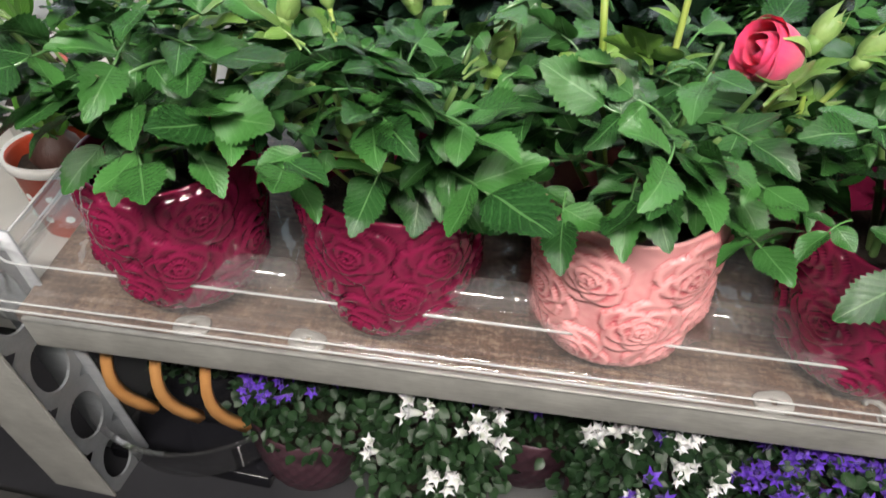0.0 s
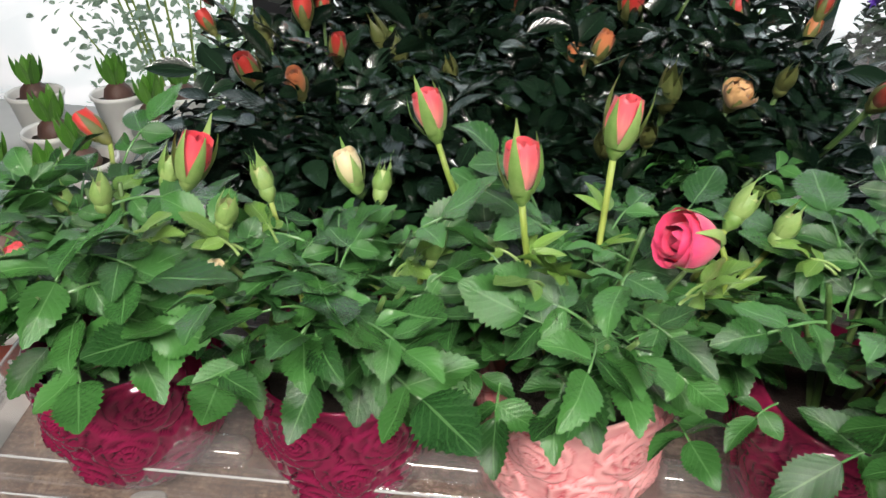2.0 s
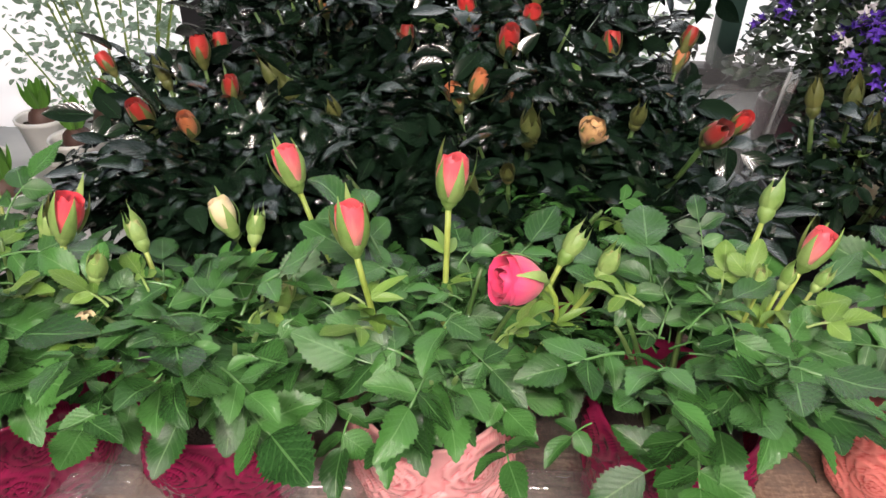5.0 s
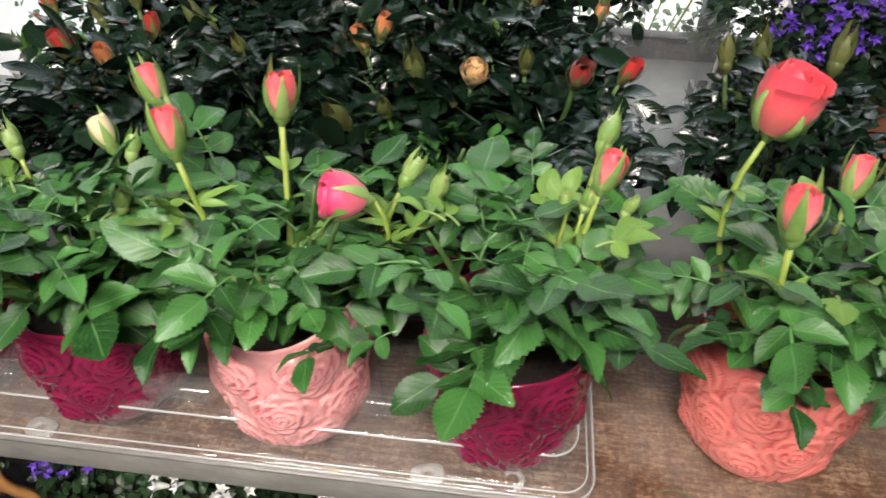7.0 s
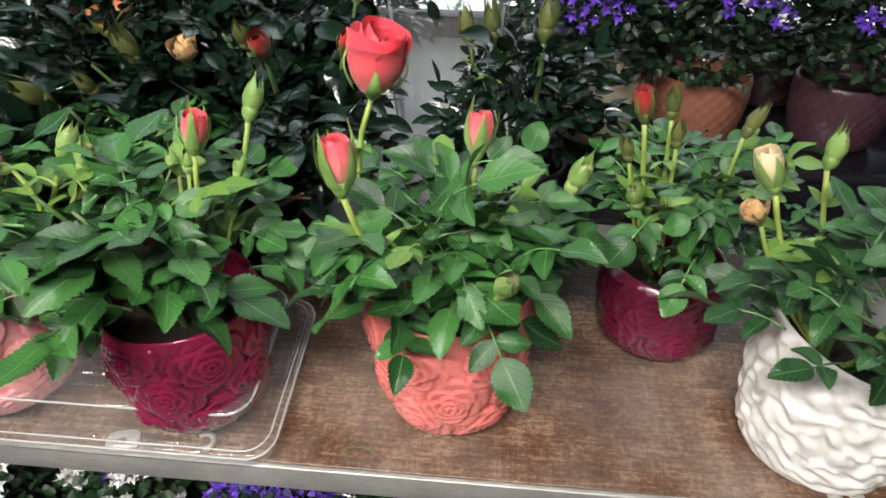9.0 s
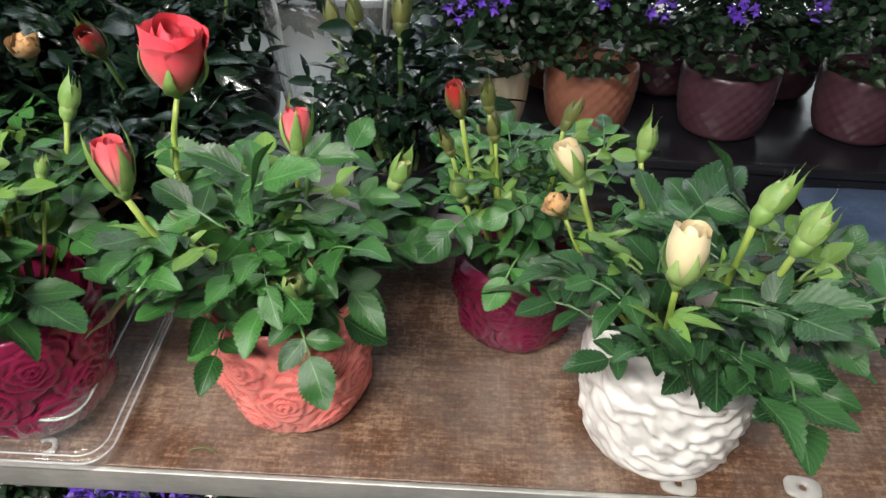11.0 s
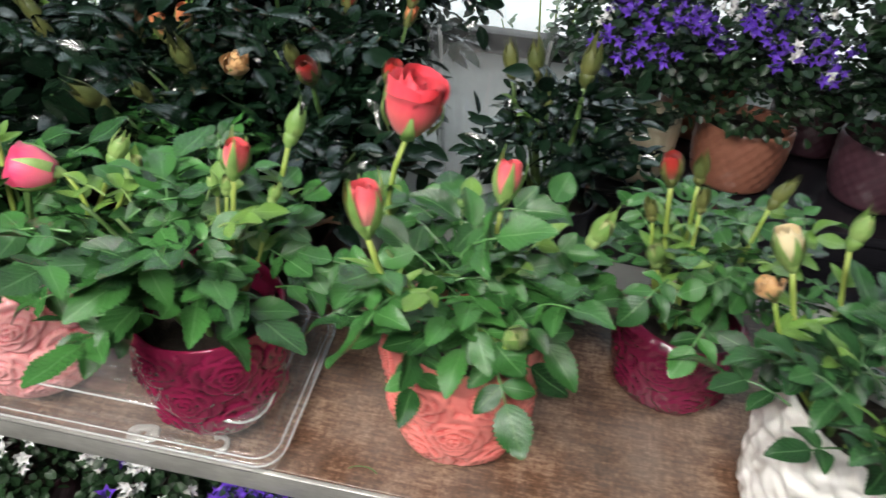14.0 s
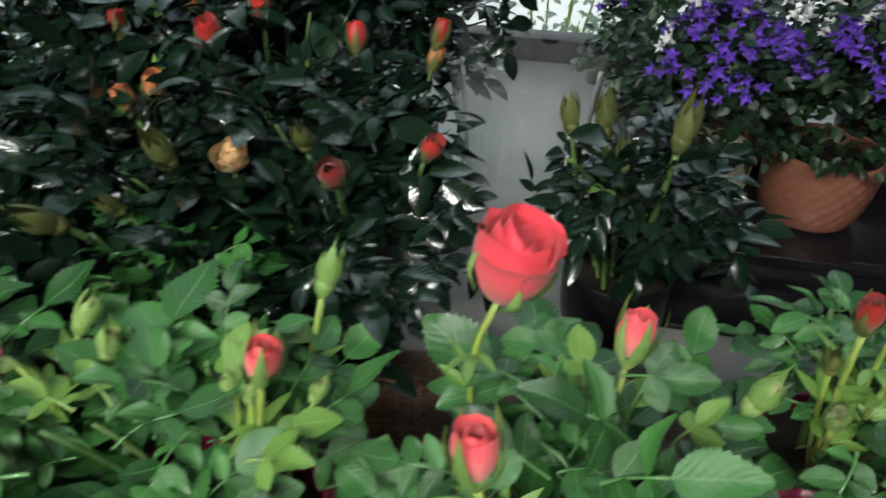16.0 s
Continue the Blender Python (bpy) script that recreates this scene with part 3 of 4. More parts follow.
def flower(kind, at, tip, parent, k=1.0, spin=0.0, lean=None, stem=M_STEM, bow=(0, 0, 0)):
    """A bud or rose with its calyx, its stem running from at up to tip (both in the plant's own space)."""
    at, tip = Vector(at), Vector(tip)
    d = (lean if lean is not None else (tip - at)).normalized() if not isinstance(lean, tuple) else Vector(lean).normalized()
    turn = d.to_track_quat("Z", "Y").to_matrix().to_4x4()
    bm = bmesh.new()
    end = tip - d * 0.009 * k
    mid = Vector((0.35 * at.x + 0.65 * end.x, 0.35 * at.y + 0.65 * end.y, at.z + 0.45 * (end.z - at.z))) + Vector(bow)
    pts = [(1 - t) ** 2 * at + 2 * t * (1 - t) * mid + t * t * end for t in [i / 7 for i in range(8)]]
    tube(bm, pts, 0.0027 * k, 0.0023 * k, 7)
    st = part("flower_stem", bm, stem, parent)
    for t in ((0.62, 0.78) if stem == M_STEM else ()):
        p = (1 - t) ** 2 * at + 2 * t * (1 - t) * mid + t * t * end
        part("bract", BRACT, None, st, "", Matrix.Translation(p) @ pose(0, 0, 0, 0, 0, spin + 900 * t) @ pose(0, 0, 0, 48 - 20 * (t > 0.7), 10, 0))
    petals, sepals = BUDS[kind]
    dark = kind in ("deep", "scarlet", "orange", "closed", "dry")
    head = part("flower" if "open" in kind or kind == "dry" else "bud", HIP_DARK if dark else HIP, None, parent, "", Matrix.Translation(tip) @ turn @ pose(0, 0, 0, 0, 0, spin) @ Matrix.Scale(k, 4))
    for me, pm in petals:
        part("petal", me, None, head, "", pm)
    for me, pm in sepals:
        part("sepal", me, None, head, "", pm)
    return head


BLOOMS = [Vector((0.200, 0.046, 1.048)), Vector((0.500, 0.114, 1.112))]


def rose_plant(name, label, group, place, pot, leaves, seed, count, radius, top, flowers=(), young=6, soil_z=0.100, turn=0, stem=M_STEM, lean=-0.035, size=1.0, slope=0.0):
    """A potted miniature rose: cover pot, soil, branching stems, many compound leaves and its buds; lean draws its crown forwards."""
    rnd = random.Random(seed)
    ob = thing(name, label, "potted rose", group, pose(*place))
    if pot:
        part("pot", pot, None, ob, "", pose(0, 0, 0, slope, 0, 0) @ pose(0, 0, 0, 0, 0, turn))
        part("soil", SOIL, None, ob, "", pose(0, 0, 0, slope, 0, 0) @ pose(0, 0, soil_z - 0.012))
    cores = []
    tall = top - soil_z
    for i in range(7):
        a = 2 * math.pi * i / 7 + rnd.uniform(-0.4, 0.4)
        foot = Vector((0.02 * math.cos(a), 0.02 * math.sin(a), soil_z - 0.012))
        high = rnd.uniform(0.72, 1.0)
        head = Vector((radius * 0.6 * math.cos(a), radius * 0.55 * math.sin(a) + lean * high, soil_z + tall * high))
        part("stem", tube(bmesh.new(), bend(foot, head, 0.01), 0.003, 0.0016, 6), M_STEM_DARK, ob)
        cores.append((foot, head))
    for i in range(count):
        foot, head = cores[i % 7]
        v = (i + 0.5) / count
        w = 0.40 + 0.64 * v ** 0.9
        base = foot.lerp(head, w)
        a = i * 2.39996 + rnd.uniform(-0.3, 0.3)
        out = radius * rnd.uniform(0.15, 0.62) * (1.1 - 0.35 * v) * (1.25 if v < 0.3 and math.sin(a) < -0.2 else 1.0)
        p = Vector((base.x * 0.55 + out * math.cos(a), base.y * 0.55 + 0.45 * lean * w + out * math.sin(a) * (0.8 if math.sin(a) < 0 else 1.0), base.z + rnd.uniform(-0.010, 0.012)))
        pitch = rnd.uniform(-22, 16) + 28 * v + (8 * (1 - v) if math.sin(a) < -0.2 else 0)
        m = Matrix.Translation(p) @ pose(0, 0, 0, 0, 0, math.degrees(a) - 90 + rnd.uniform(-62, 62)) @ pose(0, 0, 0, pitch + rnd.gauss(0, 10), rnd.uniform(-38, 38), 0) @ Matrix.Scale(size * rnd.uniform(0.62, 1.2), 4)
        for bloom in BLOOMS:
            if min((Vector(place[:3]) + m @ Vector((0, q, 0)) - bloom + Vector((0, f, -0.3 * f))).length for q in (0.0, 0.03, 0.06) for f in (0.0, 0.035)) < 0.045:
                m = Matrix.Translation((0, 0.02, -0.065)) @ m
        put_leaf(leaves[rnd.randrange(len(leaves))], ob, m)
    for i in range(young):
        a = rnd.uniform(0, 6.28)
        p = Vector((radius * 0.5 * math.cos(a), radius * 0.4 * math.sin(a) + lean, top - rnd.uniform(0.0, 0.02)))
        put_leaf(LEAVES["young"][i % 3], ob, Matrix.Translation(p) @ pose(0, 0, 0, rnd.uniform(10, 50), 0, math.degrees(a) - 90), "young light green leaf")
    here = Vector(place[:3])
    for kind, tip, kk, way, *bow in flowers:
        t = Vector(tip) - here
        at = Vector((max(-0.035, min(0.035, t.x * 0.35)), max(-0.03, min(0.03, t.y * 0.35)), soil_z + 0.004))
        flower(kind, at, t, ob, kk, rnd.uniform(0, 360), way, stem, bow[0] if bow else (0, 0, 0))
    return ob


# ------------------------------------------------------------------ large structure
Z0 = 0.80     # front board and the bench behind it
ZS = 0.73     # lower side bench
ZL = 0.475     # shelf below
ZF, TILT = 0.786, 9.0     # front edge of the sloping display board, and its slope
SHELF = pose(0, -0.012, ZF, TILT, 0, 3.7)


def on_shelf(x, y, z=0.0):
    """A place on the front board: x along it, y back from its front edge, z off its face."""
    return (SHELF @ Vector((x, y, z)))


def board_height(x, y):
    """Height of the sloping board's face over a place of the plan."""
    return ZF + math.tan(radians(TILT)) * (y + 0.012 - 0.0647 * x)


board = part("shelf_board", boxed(-0.345, 1.75, 0.0, 0.31, -0.014, 0.0, bevel=0.0015), M_BOARD, None, "", SHELF)
tagged(board, "worn brown wood-grain shelf board with scuffed varnish", "shelf board", kind="structure")
bm = boxed(-0.335, 1.75, -0.0065, -0.0015, -0.034, 0.0022, bevel=0.0012)
box(bm, -0.335, 1.75, -0.0015, 0.012, -0.034, -0.030, bevel=0.0008)
rail = tagged(part("shelf_rail", bm, M_ALU, None, "", SHELF), "dull scratched aluminium rail along the shelf front", "shelf rail", kind="structure")

# slanting perforated upright at the shelf's end
post = thing("rack_upright", "leaning galvanised steel rack upright with round holes", "rack upright", "", pose(-0.352, -0.062, ZF, 10, 0, 0), "structure")
part("front_face", boxed(-0.075, 0.0, 0.0, 0.003, -0.80, 0.06, bevel=0.001), M_ALU, post)
bm = bmesh.new()
hz, hw = 0.092, 0.054
for i in range(-8, 1):
    zc, n = i * hz, 20
    hole = [(0.5 * hw + 0.0215 * math.cos(2 * math.pi * q / n), zc + 0.0330 * math.sin(2 * math.pi * q / n)) for q in range(n)]
    outer = []
    for q in range(n):
        a = 2 * math.pi * q / n
        s = max(abs(math.cos(a)) / (hw / 2), abs(math.sin(a)) / (hz / 2))
        outer.append((0.5 * hw + math.cos(a) / s, zc + math.sin(a) / s))
    for x in (0.0, -0.003):
        hv = [bm.verts.new((x, p, q)) for p, q in hole]
        ov = [bm.verts.new((x, p, q)) for p, q in outer]
        for q in range(n):
            bm.faces.new((hv[q], hv[(q + 1) % n], ov[(q + 1) % n], ov[q]))
        if x == 0.0:
            first = hv
    for q in range(n):
        bm.faces.new((first[q], first[(q + 1) % n], hv[(q + 1) % n], hv[q]))
part("perforated_side", bm, M_GALV, post, "blue-grey perforated steel side", Matrix.Translation((0.0, 0.004, 0)), smooth=False)
part("back_flange", boxed(-0.05, 0.012, hw + 0.004, hw + 0.007, -0.80, 0.06), M_GALV, post)

bench = tagged(part("bench_top", boxed(-0.343, 2.6, 0.335, 1.30, Z0 - 0.03, Z0 - 0.004, bevel=0.002), M_SILL), "pale grey display bench behind the front shelf", "bench", kind="structure")
tagged(part("side_bench", boxed(-2.2, -0.350, 0.015, 0.95, ZS - 0.026, ZS, bevel=0.002), M_SILL), "pale grey side bench with hyacinth pots", "bench", kind="structure")
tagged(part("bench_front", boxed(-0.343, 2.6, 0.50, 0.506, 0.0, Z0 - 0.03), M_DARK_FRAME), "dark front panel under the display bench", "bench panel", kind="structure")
# the shade below the board is put into this shelf's near-black colour
lower = tagged(part("lower_shelf", boxed(-1.2, 1.75, -0.02, 0.495, ZL - 0.016, ZL), M_DARK_FRAME), "lower shelf, shade put into its dark colour", "shelf board", kind="structure")
floor = tagged(part("floor", boxed(-3.2, 3.6, -3.2, 1.45, -0.05, 0.0), M_FLOOR), "grey concrete shop floor", "floor", kind="structure")
ceiling = tagged(part("ceiling", boxed(-3.2, 3.6, -3.2, 1.45, 2.75, 2.85), M_WALL), "shop ceiling, darkened to cut bounced light", "ceiling", kind="structure")
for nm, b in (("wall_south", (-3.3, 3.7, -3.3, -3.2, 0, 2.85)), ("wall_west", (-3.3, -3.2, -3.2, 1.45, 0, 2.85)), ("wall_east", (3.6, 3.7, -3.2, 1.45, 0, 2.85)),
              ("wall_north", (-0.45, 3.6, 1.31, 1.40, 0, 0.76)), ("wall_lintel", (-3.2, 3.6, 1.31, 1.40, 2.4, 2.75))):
    tagged(part(nm, boxed(*b), M_WALL), "plain painted wall, darkened to cut bounced light", "wall", kind="structure")

win = thing("window_1", "large shop window in a dark frame behind the plants", "window", kind="structure")
part("window_sill", boxed(-0.44, 3.6, 1.25, 1.31, Z0 - 0.004, Z0 + 0.045, bevel=0.002), M_DARK_FRAME, win, "dark window bottom rail")
for a, b in ((-0.62, -0.45), (0.635, 0.68), (-2.1, -2.0), (1.9, 2.0)):
    part("window_frame", boxed(a, b, 1.25, 1.32, 0.05 if a < 0 else Z0 + 0.045, 2.4, bevel=0.004), M_DARK_FRAME if a != 0.635 else M_GREEN_FRAME, win)
part("window_sill", boxed(-3.2, -0.62, 1.25, 1.31, 0.0, 0.05, bevel=0.002), M_WHITE_PLASTIC, win, "white window bottom rail")
pane = part("pane", boxed(-3.2, 3.6, 1.405, 1.409, 0.0, 2.4), M_GLASS, win)
pane.visible_shadow = False
for lx, ly, lz in LAMPS:
    lamp = thing("ceiling_tube_lamp", "white fluorescent ceiling lamp", "lamp", "ceiling lamps")
    part("housing", boxed(lx - 0.75, lx + 0.75, ly - 0.08, ly + 0.08, lz + 0.02, lz + 0.08, bevel=0.006), M_WHITE_PLASTIC, lamp)
    part("cable", boxed(lx - 0.004, lx + 0.004, ly - 0.004, ly + 0.004, lz + 0.08, 2.75), M_WHITE_PLASTIC, lamp)
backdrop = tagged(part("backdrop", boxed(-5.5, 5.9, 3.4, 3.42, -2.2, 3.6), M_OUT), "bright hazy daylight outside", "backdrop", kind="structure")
# the ground glows too, in place of daylight falling on it
tagged(part("ground", boxed(-5.5, 5.9, 1.46, 3.39, -0.1, -0.02), M_OUT), "pale ground outside, made to glow for daylight", "ground", kind="structure")

# ------------------------------------------------------------------ clear tray round the front row
TX0, TX1, TY0, TY1 = -0.366, 0.412, 0.004, 0.186
POTS = [-0.210, -0.036, 0.140, 0.332]
POT_Y = 0.069


def rounded(x0, x1, y0, y1, r, n=6):
    pts = []
    for cx, cy, a0 in ((x1 - r, y1 - r, 0), (x0 + r, y1 - r, 90), (x0 + r, y0 + r, 180), (x1 - r, y0 + r, 270)):
        for i in range(n + 1):
            a = radians(a0 + 90 * i / n)
            pts.append((cx + r * math.cos(a), cy + r * math.sin(a)))
    return pts


tray = thing("plastic_tray", "clear thin plastic carrying tray round four potted roses", "plastic tray", "", SHELF @ pose(0, -0.010, 0.012))
bm = bmesh.new()
levels = [(-0.001, -0.0118, 0.024), (-0.004, 0.0035, 0.024), (-0.001, 0.0075, 0.022), (0.003, 0.0075, 0.022), (0.0055, 0.0040, 0.026), (0.008, 0.0025, 0.026), (0.0095, 0.006, 0.025), (0.0115, 0.02, 0.024),
          (0.0135, 0.036, 0.024), (0.0150, 0.0415, 0.024), (0.0180, 0.0435, 0.022), (0.024, 0.0435, 0.02)]
loops = [[bm.verts.new((x, y, z)) for x, y in rounded(TX0 + o, TX1 - o, TY0 + o, TY1 - o, r)] for o, z, r in levels]
for a, b in zip(loops, loops[1:]):
    n = len(a)
    for i in range(n):
        bm.faces.new((a[i], a[(i + 1) % n], b[(i + 1) % n], b[i]))
part("rim_wall", bm, M_FILM, tray)


def bead(o, z, r, rad):
    pts = [Vector((x, y, z)) for x, y in rounded(TX0 + o, TX1 - o, TY0 + o, TY1 - o, r)]
    pts += pts[:2]
    return tube(bmesh.new(), pts, rad, rad, 6)


part("top_edge", bead(0.0155, 0.0425, 0.024, 0.0013), M_BEAD, tray, "moulded edge, whitened for its highlight")
part("flange_edge", bead(-0.003, 0.0052, 0.024, 0.0013), M_BEAD, tray, "moulded edge, whitened for its highlight")
part("flange_edge", bead(0.003, 0.0078, 0.022, 0.0010), M_BEAD, tray, "moulded edge, whitened for its highlight")

# the tray's raised deck, sunk round each pot
bm = bmesh.new()
x0, x1, y0, y1 = TX0 + 0.024, TX1 - 0.024, TY0 + 0.024, TY1 - 0.024
nx, ny = 150, 28
rows = []
for i in range(nx + 1):
    row = []
    for j in range(ny + 1):
        x, y = x0 + (x1 - x0) * i / nx, y0 + (y1 - y0) * j / ny
        d = min(math.hypot(x - px, y - POT_Y) for px in POTS)
        sink = max(0.0, min(1.0, (0.074 - d) / 0.010))
        row.append(bm.verts.new((x, y, 0.0435 - 0.010 * sink * sink * (3 - 2 * sink))))
    rows.append(row)
for i in range(nx):
    for j in range(ny):
        bm.faces.new((rows[i][j], rows[i + 1][j], rows[i + 1][j + 1], rows[i][j + 1]))
part("deck", bm, M_FILM, tray)
for c, cy in ((-0.140, 0.040), (0.044, 0.044), (0.238, 0.052)):
    bm = bmesh.new()
    bmesh.ops.create_uvsphere(bm, u_segments=36, v_segments=20, radius=0.0135)
    for vv in bm.verts:
        vv.co.x += 0.024 if vv.co.x > 0.0001 else -0.024
        vv.co.z = vv.co.z * 0.85
    bmesh.ops.delete(bm, geom=[vv for vv in bm.verts if vv.co.z < -0.003], context="VERTS")
    part("bump", bm, M_FILM, tray, "", pose(c, cy, 0.0455))

# plates and a broken ring screwed along the board's front


def squarish(p, a, j):
    k = (abs(math.cos(a)) ** 3.2 + abs(math.sin(a)) ** 3.2) ** (-1 / 3.2) if j > 1 else 1.0
    return Vector((p.x * k * (1.18 if j > 1 else 1.0), p.y * k * (0.80 if j > 1 else 1.0), p.z))


bm, _ = lathe([(0.0032, 0.0), (0.0034, 0.0022), (0.0060, 0.0030), (0.0120, 0.0024), (0.0128, 0.0014), (0.0130, 0.0)], 32, squarish)
WASHER = mesh_of("washer", bm, M_WASHER)
for i, (wx, wy) in enumerate(((-0.195, 0.0095), (-0.098, 0.0095), (0.270, 0.0085), (0.905, 0.010), (1.01, 0.012))):
    tagged(part("washer", WASHER, None, None, "", SHELF @ pose(wx, wy, 0.0008, 0, 0, random.Random(i).uniform(-14, 14))), "pale scuffed plate with a screw hole on the board's edge", "washer", "washers")
hook = tube(bmesh.new(), [Vector((0.008 * math.cos(a), 0.008 * math.sin(a), 0.0)) for a in [radians(-80 + 25 * i) for i in range(10)]], 0.0030, 0.0022, 8)
tagged(part("broken_ring", hook, M_WASHER, None, "", SHELF @ pose(0.346, 0.013, 0.0026)), "broken pale ring lying on the board's edge", "washer")
curl = tube(bmesh.new(), [Vector((0.014 * math.cos(a), 0.007 * math.sin(a), 0.0)) for a in [radians(20 + 16 * i) for i in range(10)]], 0.0007, 0.0005, 5)
tagged(part("grass_blade", curl, M_STEM_DARK, None, "", SHELF @ pose(0.487, 0.014, 0.0012)), "thin dry green stalk lying on the board", "plant litter")

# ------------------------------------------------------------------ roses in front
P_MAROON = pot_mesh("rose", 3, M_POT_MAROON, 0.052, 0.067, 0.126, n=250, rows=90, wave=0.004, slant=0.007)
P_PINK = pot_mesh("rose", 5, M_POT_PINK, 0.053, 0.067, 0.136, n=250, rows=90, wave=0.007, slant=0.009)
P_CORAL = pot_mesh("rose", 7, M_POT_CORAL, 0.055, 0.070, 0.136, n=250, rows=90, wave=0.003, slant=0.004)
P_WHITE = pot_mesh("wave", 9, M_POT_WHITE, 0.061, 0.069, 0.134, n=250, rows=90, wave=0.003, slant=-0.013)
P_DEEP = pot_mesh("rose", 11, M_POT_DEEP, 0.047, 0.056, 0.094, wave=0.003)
ROW = "roses on the front shelf"


def spot(x, y, z=0.0):
    p = on_shelf(x, y, z)
    return (p.x, p.y, p.z)


rose_plant("potted_rose", "leafy miniature rose with a red bud in a maroon pot", ROW, spot(-0.210, POT_Y - 0.010, 0.009), P_MAROON, LEAVES["rose"], 101, 80, 0.104, 0.245,
           [("red", (-0.143, 0.054, 1.054), 1.0, None), ("green", (-0.168, 0.067, 1.042), 0.9, None), ("green", (-0.108, 0.027, 1.037), 0.85, (0.35, 0, 1)), ("salmon", (-0.252, 0.012, 0.992), 0.65, (-0.3, -0.1, 1)), ("green", (-0.205, 0.042, 1.032), 0.85, None), ("scarlet", (-0.252, 0.122, 1.047), 0.85, (-0.6, 0.1, 0.5)), ("green", (-0.235, 0.042, 1.022), 0.8, None)], turn=20, soil_z=0.112)
rose_plant("potted_rose", "leafy miniature rose with pale buds in a maroon pot", ROW, spot(-0.036, POT_Y - 0.010, 0.009), P_MAROON, LEAVES["rose"], 102, 80, 0.102, 0.232,
           [("cream", (-0.046, 0.122, 1.026), 0.95, (-0.3, 0, 1)), ("green", (-0.026, 0.120, 1.021), 0.85, None), ("green", (-0.045, -0.032, 0.996), 1.0, None), ("green", (-0.095, 0.070, 1.041), 0.85, None), ("green", (0.030, 0.020, 1.031), 0.85, (0.3, 0, 1)), ("cream", (-0.115, 0.000, 1.011), 0.6, (0.6, 0, 0.5))], turn=75, soil_z=0.112)
rose_plant("potted_rose", "leafy miniature rose with salmon buds and pink bloom in pink pot", ROW, spot(0.140, POT_Y - 0.010, 0.009), P_PINK, LEAVES["rose"], 103, 80, 0.102, 0.245,
           [("salmon", (0.017, 0.113, 1.078), 0.92, (-0.3, 0.0, 1)), ("salmon", (0.084, 0.020, 1.084), 0.92, (-0.1, 0, 1)), ("salmon", (0.140, 0.080, 1.092), 0.98, (0.1, 0, 1)),
            ("pink_open", (0.207, 0.062, 1.037), 0.82, (-0.85, -0.40, 0.22), (0.055, 0.01, 0.01)), ("green", (0.230, 0.106, 1.034), 0.95, None), ("green", (0.257, 0.091, 1.030), 0.9, (0.35, 0, 1))], turn=8, soil_z=0.112)
rose_plant("potted_rose", "leafy miniature rose with a small pink bud in maroon pot", ROW, spot(0.332, POT_Y - 0.010, 0.009), P_MAROON, LEAVES["rose"], 104, 82, 0.106, 0.240,
           [("salmon", (0.380, 0.054, 1.074), 0.8, None), ("green", (0.383, 0.143, 1.064), 0.95, None), ("green", (0.371, 0.055, 1.056), 0.6, None), ("green", (0.401, 0.070, 1.046), 0.58, None), ("green", (0.358, 0.060, 1.051), 0.55, (-0.2, 0, 1))], turn=130, soil_z=0.112)
coral_rose = rose_plant("potted_rose", "miniature rose with a large open red bloom in a coral pot", ROW, spot(0.563, 0.088, -0.004), P_CORAL, LEAVES["rose"], 105, 82, 0.102, 0.238,
           [("red_open", (0.495, 0.117, 1.100), 0.94, (0.20, -0.12, 1), (-0.055, 0.0, 0.0)), ("salmon", (0.497, 0.020, 1.072), 0.98, (-0.05, 0, 1)), ("salmon", (0.572, 0.138, 1.046), 0.95, None), ("green", (0.650, 0.139, 1.020), 1.0, (0.4, 0, 1)), ("green", (0.606, 0.009, 1.009), 0.95, None)], turn=10, soil_z=0.112)
white_rose = rose_plant("potted_rose", "miniature rose with cream-white buds in a white textured pot", ROW, spot(0.893, 0.066, -0.004), P_WHITE, LEAVES["white"], 106, 78, 0.110, 0.235,
           [("white", (0.836, -0.024, 1.065), 0.82, (0.05, 0, 1)), ("cream", (0.788, 0.111, 1.050), 0.95, None), ("green", (0.888, 0.025, 1.080), 0.95, (0.55, 0.2, 1)), ("green", (0.918, 0.030, 1.058), 1.0, (0.35, 0, 1)), ("dry", (0.779, 0.093, 1.030), 0.7, None), ("green", (0.841, 0.158, 1.050), 0.9, (0.1, 0, 1))], turn=0, lean=-0.07, soil_z=0.116)
rose_plant("potted_rose", "small miniature rose with red-tipped buds in a dark pot", ROW, spot(0.766, 0.183, -0.004), P_DEEP, LEAVES["back"], 107, 66, 0.10, 0.225,
           [("deep", (0.698, 0.158, 1.076), 0.85, None), ("closed", (0.720, 0.168, 1.076), 0.75, None), ("green", (0.703, 0.148, 1.006), 0.9, None), ("closed", (0.691, 0.158, 1.041), 0.7, None), ("closed", (0.782, 0.178, 1.061), 0.75, (0.4, 0.1, 1)), ("closed", (0.726, 0.158, 1.056), 0.7, None)], turn=40, soil_z=0.088)
rose_plant("potted_rose", "miniature rose in a dark red glazed pot behind the tray", ROW, spot(0.230, 0.245), P_DEEP, LEAVES["back"], 108, 46, 0.095, 0.200, (), 0, soil_z=0.088, lean=-0.02)

for ob, places in ((white_rose, ((0.085, -0.075, 0.205, -60), (0.105, -0.05, 0.19, -40))), (coral_rose, ((-0.13, 0.03, 0.19, 80),))):
    for i, (lx, ly, lz, turn) in enumerate(places):
        put_leaf(LEAVES["reddish"][i % 2], ob, pose(lx, ly, lz, -20, 10, turn), "reddish brown leaf")

